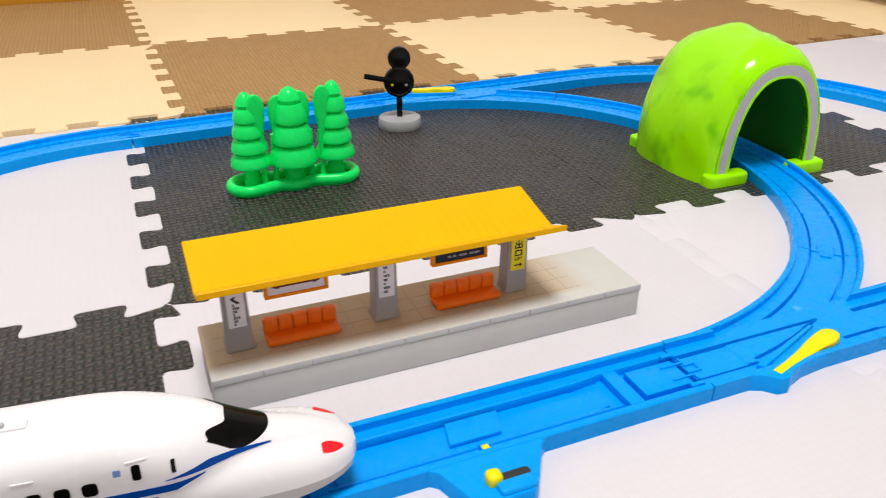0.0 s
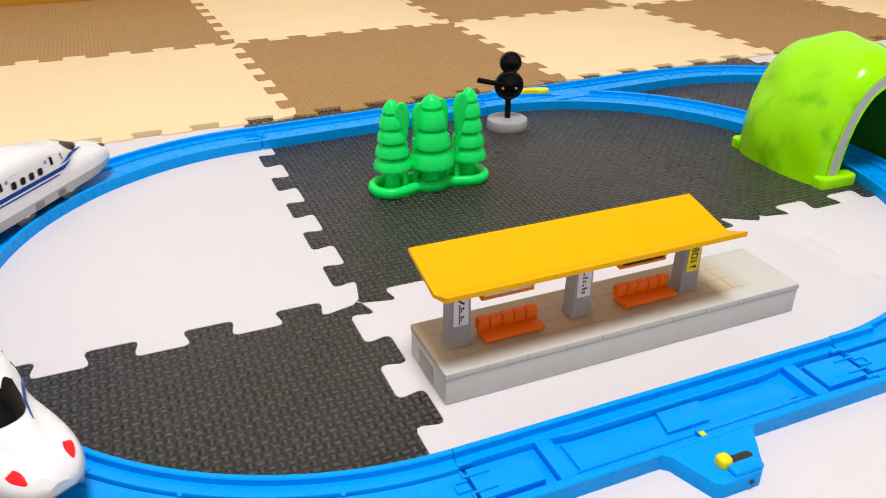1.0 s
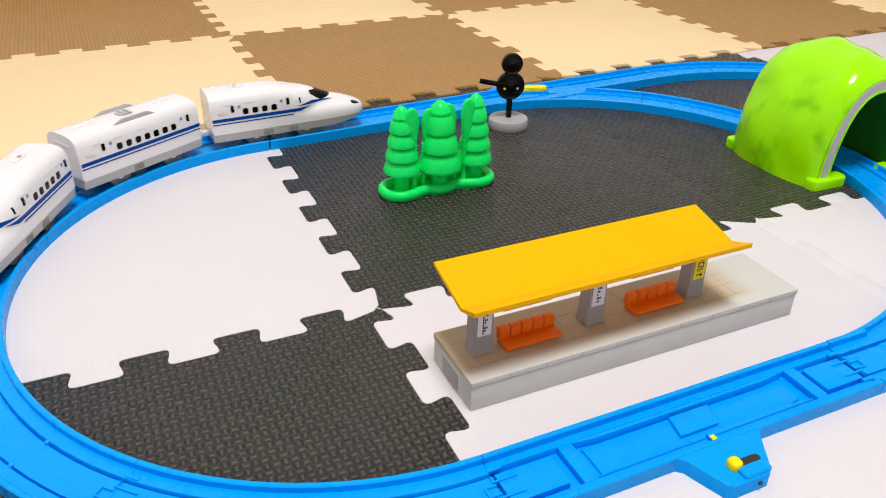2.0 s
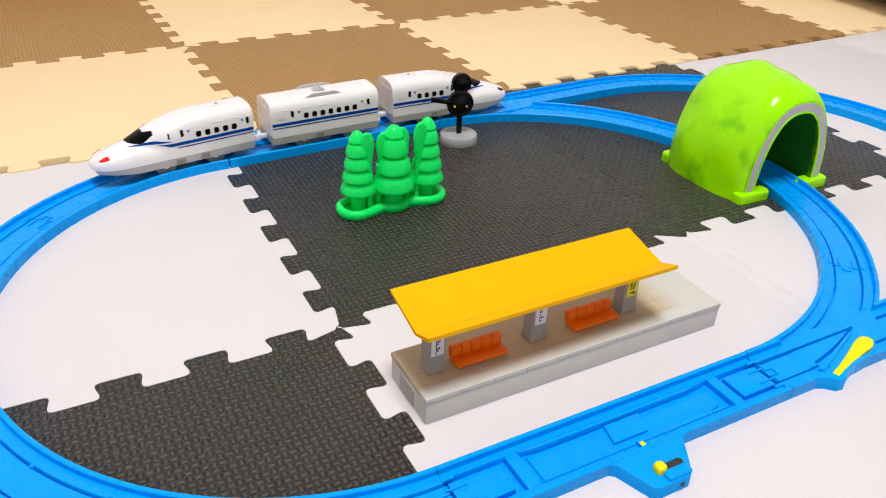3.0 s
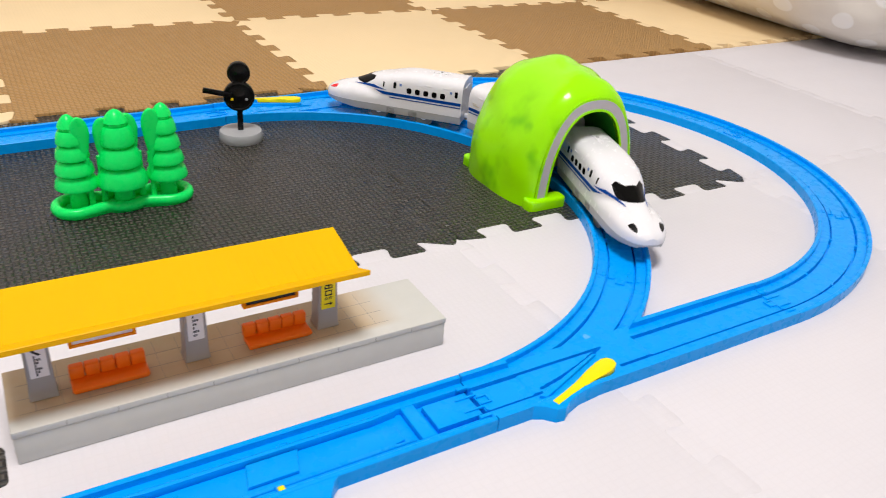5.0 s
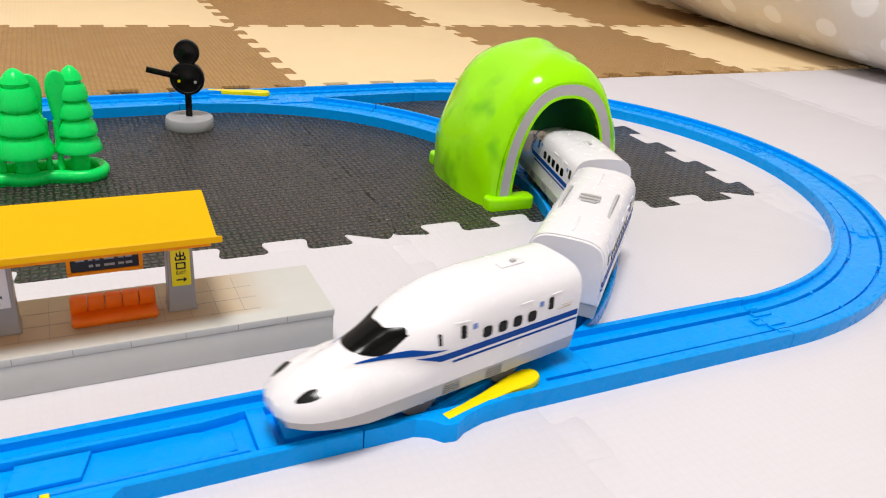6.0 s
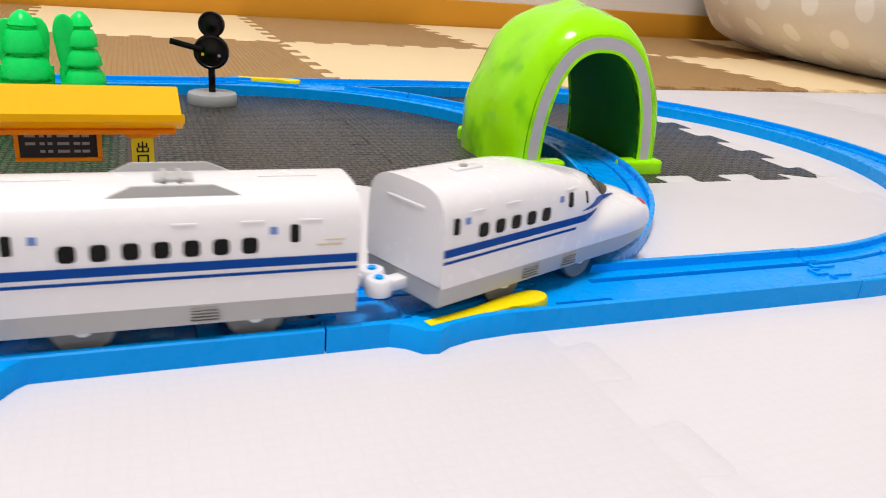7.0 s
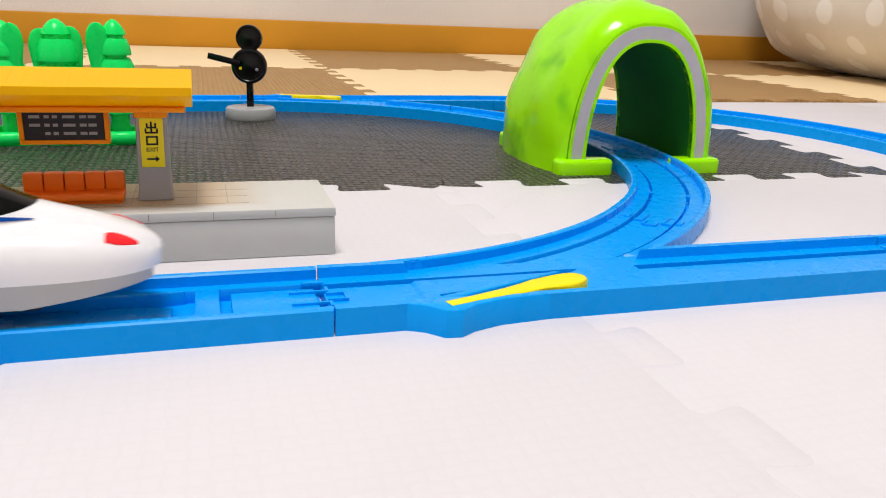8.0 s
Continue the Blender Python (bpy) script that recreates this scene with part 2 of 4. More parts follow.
def lathe(profile, steps=32, centre=(0, 0), squash=1.0):
    """A turned solid from (radius, z) pairs."""
    bm = bmesh.new()
    rings = []
    for r, z in profile:
        rings.append([bm.verts.new((centre[0] + max(r, 1e-5) * math.cos(2 * math.pi * i / steps),
                                    centre[1] + squash * max(r, 1e-5) * math.sin(2 * math.pi * i / steps), z)) for i in range(steps)])
    for a, b in zip(rings, rings[1:]):
        for i in range(steps):
            bm.faces.new((a[i], a[(i + 1) % steps], b[(i + 1) % steps], b[i]))
    bm.faces.new(rings[0][::-1])
    bm.faces.new(rings[-1])
    return bm


def slab(points, z0, z1, bevel=0.0, seg=2):
    """A plate cut to an outline in plan, its upper rim rounded."""
    bm = bmesh.new()
    top = bm.faces.new([bm.verts.new((x, y, z1)) for x, y in points])
    if top.normal.z < 0:
        top.normal_flip()
    top.normal_update()
    out = bmesh.ops.extrude_face_region(bm, geom=[top])
    low = [v for v in out["geom"] if isinstance(v, bmesh.types.BMVert)]
    for v in low:
        v.co.z = z0
    if bevel:
        edges = [e for e in bm.edges if all(abs(v.co.z - z1) < 1e-7 for v in e.verts)]
        bmesh.ops.bevel(bm, geom=edges, offset=bevel, segments=seg, affect="EDGES", profile=0.5)
    bmesh.ops.triangulate(bm, faces=[f for f in bm.faces if len(f.verts) > 4])
    return bm


def grid_mesh(rows, closed=False):
    bm = bmesh.new()
    vs = [[bm.verts.new(p) for p in r] for r in rows]
    for a, b in zip(vs, vs[1:]):
        n = len(a)
        for i in range(n if closed else n - 1):
            bm.faces.new((a[i], a[(i + 1) % n], b[(i + 1) % n], b[i]))
    return bm, vs


def rounded(cx, cy, w, h, r, n=4):
    pts = []
    for k, (sx, sy) in enumerate(((1, 1), (-1, 1), (-1, -1), (1, -1))):
        for i in range(n + 1):
            a = math.pi / 2 * (k + i / n)
            pts.append((cx + sx * (w / 2 - r) + r * math.cos(a), cy + sy * (h / 2 - r) + r * math.sin(a)))
    return pts


# ---- room ----
FLOOR_Z = -0.0105
XW, XE, YS, YN, ZC = -1.7, 2.3, -1.9, 1.15, 2.35
solid("floor", box(XW, XE, YS, YN, FLOOR_Z - 0.05, FLOOR_Z), M_WOOD, "oak-coloured wooden floor under foam mats", "floor", kind="structure")
solid("ceiling", box(XW - 0.1, XE + 0.1, YS - 0.1, YN + 0.1, ZC, ZC + 0.1), M_CEIL, "plain white papered ceiling", "ceiling", kind="structure")
solid("wall_north", box(XW - 0.1, XE + 0.1, YN, YN + 0.1, FLOOR_Z - 0.05, ZC), M_WALL, "white papered wall above wooden skirting", "wall", kind="structure")
solid("wall_south", box(XW - 0.1, XE + 0.1, YS - 0.1, YS, FLOOR_Z - 0.05, ZC), M_WALL_DIM, "plain pale papered wall", "wall", kind="structure")
solid("wall_west", box(XW - 0.1, XW, YS, YN, FLOOR_Z - 0.05, ZC), M_WALL_DIM, "plain pale papered wall", "wall", kind="structure")
solid("wall_east", box(XE, XE + 0.1, YS, YN, FLOOR_Z - 0.05, ZC), M_WALL_DIM, "plain pale papered wall", "wall", kind="structure")
solid("baseboard", box(XW + 0.005, XE - 0.005, YN - 0.014, YN - 0.001, FLOOR_Z, 0.048, 0.003), M_SKIRT, "orange-brown wooden skirting board along white wall", "baseboard", kind="structure")
lamp_shell = thing("ceiling_lamp", "round white ceiling lamp, switched on", "lamp", m=pose(LAMP[0], LAMP[1], 2.33))
part("base", lathe([(0.05, 0.02), (0.30, 0.02), (0.31, 0.0), (0.31, -0.03), (0.05, -0.03)], 48), M_CEIL, lamp_shell)


# ---- foam mats ----
TILE, TOOTH, LIFT = 0.297, 0.0495, 0.0072


def toothed(a, b, first, side=1):
    """Dovetailed edge from a to b; the first tab's middle lies `first` along it, on the left."""
    a, b = Vector(a), Vector(b)
    d = (b - a).normalized()
    n = Vector((-d.y, d.x)) * side
    length, pts = (b - a).length, [(0.0, 0.0)]
    s = first
    raw = []
    while s < length + 0.02:
        raw += [(s - 0.0105, -1), (s - 0.0138, 1), (s + 0.0138, 1), (s + 0.0105, -1)]
        s += TOOTH
    raw = [(x, y) for x, y in raw if 0.004 < x < length - 0.004]
    if raw:
        pts += [(0.0015, raw[0][1] * 0.35)] + raw + [(length - 0.0015, raw[-1][1] * 0.35)]
    out = []
    for k, (x, y) in enumerate(pts):
        out.append(a + d * x + n * (y * LIFT))
    out.append(b)
    # rounded tooth corners
    soft = [out[0]]
    for p, q, r in zip(out, out[1:], out[2:]):
        c = min(0.0036, (p - q).length * 0.42, (r - q).length * 0.42)
        soft += [q + (p - q).normalized() * c, q + (p - q).normalized() * c * 0.3 + (r - q).normalized() * c * 0.3, q + (r - q).normalized() * c]
    return soft + [out[-1]]


def mat_tile(corners, edges, material, label, z=0.0, group="joint mats round the track"):
    """corners counter-clockwise; edges: per side None (straight) or a list of points between the corners."""
    pts = []
    for k in range(4):
        e = edges[k]
        run = [Vector(corners[k]), Vector(corners[(k + 1) % 4])] if e is None else e
        pts += run[:-1]
    bm = slab([(p.x, p.y) for p in pts], z - 0.010, z, 0.0001 if material is M_WHITE else 0.0008, 2)
    return solid("foam_mat_tile", bm, material, label, "floor mat", group)


def mat_field(origin, turn, cols, rows, colour, z, group, south=None, top=None):
    """A field of interlocking tiles on a lattice of TILE."""
    c, s = math.cos(radians(turn)), math.sin(radians(turn))

    def P(i, j):
        x, y = TILE * i, TILE * j
        if top is not None and j == rows[1]:
            y = top(i)
        return Vector((origin[0] + c * x - s * y, origin[1] + s * x + c * y))
    hs, vs = {}, {}
    for j in range(rows[0], rows[1] + 1):
        for i in range(cols[0], cols[1]):
            plain = (j == rows[0] and south is None) or (j == rows[1])
            hs[i, j] = None if plain else toothed(P(i, j), P(i + 1, j), 0.0335 if i >= 0 else 0.0165 + 0.001)
    for i in range(cols[0], cols[1] + 1):
        for j in range(rows[0], rows[1]):
            vs[i, j] = None if i in cols else toothed(P(i, j), P(i, j + 1), 0.0085 if j >= 0 else 0.047, -1)
    for i in range(cols[0], cols[1]):
        for j in range(rows[0], rows[1]):
            m, label = colour(i, j)
            corners = [P(i, j), P(i + 1, j), P(i + 1, j + 1), P(i, j + 1)]
            rev = lambda e: None if e is None else e[::-1]
            mat_tile(corners, [hs[i, j], vs[i + 1, j], rev(hs[i, j + 1]), rev(vs[i, j])], m, label, z, group)


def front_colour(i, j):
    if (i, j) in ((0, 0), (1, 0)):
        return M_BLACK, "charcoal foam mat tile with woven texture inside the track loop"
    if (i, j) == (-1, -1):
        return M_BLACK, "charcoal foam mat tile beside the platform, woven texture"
    return M_WHITE, "white foam mat tile with fine ribbed texture"


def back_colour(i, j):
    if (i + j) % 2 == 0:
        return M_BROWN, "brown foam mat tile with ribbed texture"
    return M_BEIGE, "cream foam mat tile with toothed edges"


mat_field((0.001, 0.158), 0.0, (-5, 5), (-5, 1), front_colour, 0.0, "joint mats under the track", top=lambda i: 0.327 + 0.006 * i)
mat_field((0.045, 0.490), 1.35, (-5, 5), (0, 2), back_colour, 0.002, "joint mats by the wall", south=True, top=lambda i: 0.643 - 0.00715 * i)
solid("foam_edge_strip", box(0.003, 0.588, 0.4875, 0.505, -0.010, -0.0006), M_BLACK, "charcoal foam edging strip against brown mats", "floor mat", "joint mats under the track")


# ---- blue track ----
R, HW = 0.214, 0.019
SLANT = 2.6                       # the far side runs a little askew, within the play of the joints
LEFT_R = 0.2170                   # closing curve, with the play of its joints
WIDE_C, WIDE_R = (0.440, 0.2268), 0.2268      # outer curve
LEG_NEAR, LEG_FAR = 0.2260, 0.2161            # straight legs of the turnouts
FAR = Vector((0.0, 2 * LEFT_R, 0))
FAR_DIR = Vector((math.cos(radians(SLANT)), math.sin(radians(SLANT)), 0))
FAR_END = FAR + FAR_DIR * R
BRANCH_FAR = FAR_END + Vector((FAR_DIR.y, -FAR_DIR.x, 0)) * R
BRANCH_MID, MID_R, MID_A = Vector((0.2112, 0.2265, 0)), 0.2249, (45.87, -46.75)     # two curves between the turnouts
PROFILE = [(-0.0190, 0.0), (-0.0190, 0.0094), (-0.0184, 0.0100), (-0.0166, 0.0100), (-0.0160, 0.0094), (-0.0158, 0.0060), (-0.0098, 0.0060),
           (-0.0096, 0.0057), (-0.0095, 0.0014), (-0.0082, 0.0014), (-0.0081, 0.0050), (-0.0040, 0.0050)]
PROFILE = PROFILE + [(-x, z) for x, z in PROFILE[::-1]]


def sweep(frames, cut=None):
    """The track's section along (point, sideways) pairs; cut(x, y, z) may lower the top."""
    rows = []
    for p, n in frames:
        row = []
        for d, z in PROFILE:
            q = p + n * d
            zz = z if cut is None or z == 0 else cut(q.x, q.y, z)
            row.append((q.x, q.y, zz))
        rows.append(row)
    bm, vs = grid_mesh(rows)
    for r in (vs[0], vs[-1]):
        bm.faces.new(r)
    for a, b in zip(vs, vs[1:]):
        bm.faces.new((a[0], b[0], b[-1], a[-1]))
    return bm


def straight_frames(length, n=2, x0=0.0):
    return [(Vector((x0 + length * i / (n - 1), 0, 0)), Vector((0, 1, 0))) for i in range(n)]


def curve_frames(a0, a1, n=16, centre=(0, R), r=R):
    out = []
    for i in range(n):
        a = radians(a0 + (a1 - a0) * i / (n - 1))
        d = Vector((math.cos(a), math.sin(a), 0))
        out.append((Vector((centre[0], centre[1], 0)) + d * r, d))
    return out


def joint_bits(parent, m):
    """The interlocking tongue moulded at a piece's end, x along the track."""
    rib = 0.0011
    bm = box(-0.0100, 0.0010, -0.0052, -0.0052 + rib, 0.0040, 0.0062, 0.0002)
    for x0, x1, y0, y1 in ((-0.0100, 0.0010, 0.0052 - rib, 0.0052), (0.0010, 0.0010 + rib, -0.0080, -0.0052 + rib), (0.0010, 0.0010 + rib, 0.0052 - rib, 0.0080),
                           (0.0010, 0.0062, -0.0020 - rib, -0.0020), (0.0062, 0.0062 + rib, -0.0031, 0.0031), (0.0010, 0.0062, 0.0020, 0.0020 + rib)):
        bm = box(x0, x1, y0, y1, 0.0040, 0.0062, 0.0002, bm=bm)
    part("joint_tongue", bm, M_BLUE, parent, at=m)
    for y0, y1 in ((-0.0124, -0.0102), (0.0102, 0.0124)):
        part("joint_slot_rib", box(-0.0055, 0.0015, y0, y1, 0.0040, 0.0068, 0.0003), M_BLUE, parent, at=m)


TRACK_GROUP = "toy train track pieces"


def curve_piece(centre, a0, a1, R=R):
    t = thing("curve_track", "bright blue plastic curved toy train track piece", "toy track", TRACK_GROUP)
    gap = 0.03
    part("rail_bed", sweep(curve_frames(min(a0, a1) + gap, max(a0, a1) - gap, 18, centre, R)), M_BLUE, t)
    a = radians(a1)
    joint_bits(t, pose(centre[0] + R * math.cos(a), centre[1] + R * math.sin(a), 0, 0, 0, a1 + (90 if a1 > a0 else -90)))
    for k in (0.3, 0.7):
        b = radians(a0 + (a1 - a0) * k)
        for rr in (R - 0.0088, R + 0.0088):
            part("moulded_stud", lathe([(0.0012, 0.003), (0.0012, 0.0064), (0.0008, 0.0067)], 8), M_BLUE, t,
                 at=pose(centre[0] + rr * math.cos(b), centre[1] + rr * math.sin(b), 0))
    return t


for k in range(4):
    curve_piece((0, LEFT_R), 270 - 45 * k, 225 - 45 * k, LEFT_R)
for k in range(4):
    step = (180 + SLANT) / 4
    curve_piece(WIDE_C, 90 + SLANT - step * k, 90 + SLANT - step * (k + 1), WIDE_R)
for k in range(2):
    curve_piece((BRANCH_MID.x, BRANCH_MID.y), MID_A[0] - 46.31 * k, MID_A[0] - 46.31 * (k + 1), MID_R)


def lever(parent, m):
    spine = [(0.0, 0.0022), (0.010, 0.0022), (0.022, 0.0028), (0.034, 0.0040), (0.044, 0.0050), (0.049, 0.0047), (0.0522, 0.0032), (0.0534, 0.0010)]
    pts = [(x, -w) for x, w in spine] + [(x, w) for x, w in spine[::-1]]
    return part("switch_lever", slab(pts, 0.0060, 0.0102, 0.0010, 2), M_YEL, parent, "yellow plastic switch lever", at=m)


def turnout(m, flip, label, leg):
    """A right- or left-hand turnout: straight leg and a 45 degree leg."""
    t = thing("turnout_track", label, "toy track", TRACK_GROUP, m)
    s = -1 if flip else 1

    def dc(x, y):
        return math.hypot(x, s * y - R) - R if x > -1e-6 else 9

    def cut_straight(x, y, z):
        # grooves of the straight and of the branch, which meet at the frog
        y, d = s * y, dc(x, y)
        if y < -0.0159:
            return 0.0100
        if y > 0.0159 and not (abs(d) < 0.0159 and x > 0.03):
            return 0.0100
        line = (abs(y - 0.0088) < 0.0007 and not 0.086 < x < 0.112) or (abs(y + 0.0088) < 0.0007 and not 0.034 < x < 0.088)
        line = line or (abs(d - 0.0088) < 0.0007 and 0.036 < x < 0.088)
        if line:
            return 0.0018
        return 0.0060 if abs(y) > 0.008 or 0.030 < x < 0.112 else 0.0050

    def cut_curve(x, y, z):
        if abs(y) < 0.0160:
            return min(z, 0.0006)
        if abs(y) <= HW + 0.0001:
            return min(z, 0.0093) if abs(dc(x, y)) > 0.0159 else min(z, 0.0058)
        return z
    dense = straight_frames(leg - 0.0006, 190, 0.0003)
    global PROFILE
    keep = PROFILE
    fine = [keep[0], keep[1]] + [(d, 0.01) for d in np.linspace(-0.0185, 0.0185, 95)] + [keep[-2], keep[-1]]
    PROFILE = fine
    part("rail_bed", sweep(dense, cut_straight), M_BLUE, t)
    PROFILE = keep
    fr = curve_frames(-90.0, -45.03, 60)
    if flip:
        fr = [(Vector((p.x, -p.y, 0)), Vector((n.x, -n.y, 0))) for p, n in fr]
    part("branch_bed", sweep(fr[1:], cut_curve), M_BLUE, t)
    # bulge that carries the lever, on the side away from the branch
    ob = [(0.0205, -0.0188), (0.026, -0.0215), (0.0305, -0.0262), (0.0355, -0.0268), (0.0405, -0.0235), (0.050, -0.0205), (0.066, -0.0190), (0.066, -0.0168), (0.0205, -0.0168)]
    part("lever_mount", slab([(x, s * y) for x, y in ob], 0.0, 0.0102, 0.0007, 2), M_BLUE, t)
    lever(t, pose(0.0325, s * -0.0215, 0.0004, 0, 0, s * 17.0))
    part("switch_blade", slab([(x, s * y) for x, y in ((0.030, -0.012), (0.033, -0.0145), (0.080, 0.0035), (0.078, 0.0046))], 0.0052, 0.0082, 0.0004), M_BLUE, t)
    part("lever_slot", box(0.012, 0.034, -0.0012, 0.0012, 0.0060, 0.0078, 0.0003, m=pose(0, s * -0.0125, 0, 0, 0, s * -12)), M_BLUE, t)
    return t


turnout(pose(R, 0, 0), False, "bright blue turnout track piece with a yellow switch lever", LEG_NEAR)
turnout(pose(FAR_END.x, FAR_END.y, 0, 0, 0, SLANT), True, "bright blue turnout track piece beside brown mat, pale yellow lever", LEG_FAR)


def straight_piece(m):
    t = thing("straight_track", "bright blue plastic straight toy train track piece", "toy track", TRACK_GROUP, m)
    part("rail_bed", sweep(straight_frames(R - 0.0006, 2, 0.0003)), M_BLUE, t)
    joint_bits(t, pose(R, 0, 0))
    return t


straight_piece(pose(0, FAR.y, 0, 0, 0, SLANT))


def stop_rail(m):
    """The straight piece with a stopping bar, a side box and a yellow knob."""
    t = thing("stop_rail", "bright blue stop rail track piece with yellow knob", "toy track", TRACK_GROUP, m)
    global PROFILE
    keep = PROFILE
    PROFILE = [(-0.0190, 0.0), (-0.0190, 0.0094), (-0.0184, 0.0100), (-0.0166, 0.0100), (-0.0160, 0.0094), (-0.0158, 0.0056), (-0.0120, 0.0056), (-0.0118, 0.0053), (-0.0117, 0.0010),
               (-0.0100, 0.0010)]
    PROFILE = PROFILE + [(-x, z) for x, z in PROFILE[::-1]]
    part("rail_bed", sweep(straight_frames(R - 0.0006, 2, 0.0003)), M_BLUE, t)
    PROFILE = keep
    part("end_plate", box(0.002, 0.031, -0.0088, 0.0088, 0.001, 0.0052, 0.0003), M_BLUE, t)
    part("end_plate", box(0.1868, 0.2118, -0.0088, 0.0088, 0.001, 0.0052, 0.0003), M_BLUE, t)
    part("cross_bar", box(0.1765, 0.1835, -0.0118, 0.0118, 0.001, 0.0056, 0.0003), M_BLUE, t)
    part("cross_bar", box(0.0365, 0.0440, -0.0118, 0.0118, 0.001, 0.0056, 0.0003), M_BLUE, t)
    for sy in (-1, 1):
        bar = [(0.044, sy * 0.0117), (0.044, sy * 0.0108), (0.056, sy * 0.0094), (0.160, sy * 0.0094), (0.1735, sy * 0.0108), (0.1735, sy * 0.0117)]
        part("wedge_strip", slab(bar[::sy], 0.001, 0.0062, 0.0005), M_BLUE, t)
    part("stopping_bar", slab([(0.048, 0.0085), (0.156, 0.0085), (0.170, 0.0060), (0.170, -0.0060), (0.156, -0.0085), (0.048, -0.0085)], 0.0005, 0.0026, 0.0004), M_BLUE, t)
    part("bar_plate", slab([(0.098, 0.0080), (0.122, 0.0080), (0.118, -0.0050), (0.095, -0.0050)], 0.003, 0.0049, 0.0004), M_BLUE, t)
    part("tread_mark", box(0.114, 0.119, 0.0130, 0.0136, 0.005, 0.0060, 0.0002), M_BLUE, t)
    ob = [(0.080, -0.0185), (0.0835, -0.0215), (0.0905, -0.0405), (0.0935, -0.0425), (0.1130, -0.0425), (0.1160, -0.0400), (0.1275, -0.0215), (0.131, -0.0185)]
    part("side_box", slab(ob, 0.0, 0.0096, 0.0009, 2), M_BLUE, t)
    part("knob_ridge", box(0.100, 0.1155, -0.0415, -0.0350, 0.008, 0.0122, 0.0016, 3), M_BLUE, t)
    part("knob_slot", slab(rounded(0.1095, -0.0325, 0.013, 0.0040, 0.0018), 0.0094, 0.00985), M_UNDER, t, "dark slot")
    part("knob", box(0.0975, 0.1035, -0.0362, -0.0300, 0.008, 0.0150, 0.0020, 3), M_YEL, t, "yellow knob")
    part("side_pin", lathe([(0.0011, 0), (0.0011, 0.001)], 12), M_UNDER, t, at=pose(0.108, -0.0424, 0.005, 90, 0, 0))
    part("trip_bar", box(0.1055, 0.1085, -0.0155, -0.0115, 0.004, 0.0072, 0.0004), M_YEL, t, "yellow trip bar")
    part("trip_window", box(0.1045, 0.1050, -0.0163, -0.0108, 0.004, 0.0080), M_BLUE, t)
    joint_bits(t, pose(R - 0.0002, 0, 0, 0, 0, 0))
    joint_bits(t, pose(0.001, 0, 0, 0, 0, 180))
    return t


stop_rail(pose(0, 0, 0))


def lower_rails(k):
    """Bring the track pieces, drawn 10 mm high, down to their moulded height."""
    for t in [o for o in scene.objects if o.parent is None and o.name.split(".")[0] in ("curve_track", "turnout_track", "straight_track", "stop_rail")]:
        for c in t.children_recursive:
            c.data.transform(Matrix.Diagonal((1, 1, k, 1)))
            b = c.matrix_basis.copy()
            b.translation.z *= k
            c.matrix_basis = b


lower_rails(0.84)


# ---- station platform ----
def text_mesh(body, size, depth=0.00012):
    cu = bpy.data.curves.new("text", "FONT")
    cu.body, cu.size, cu.extrude, cu.align_x, cu.align_y = body, size, depth, "CENTER", "CENTER"
    tmp = new("text", cu)
    me = bpy.data.meshes.new_from_object(tmp.evaluated_get(bpy.context.evaluated_depsgraph_get()))
    bpy.data.objects.remove(tmp)
    bm = bmesh.new()
    bm.from_mesh(me)
    return bm


UP = Matrix.Rotation(radians(90), 4, "X")      # plan drawings stood up, facing -y


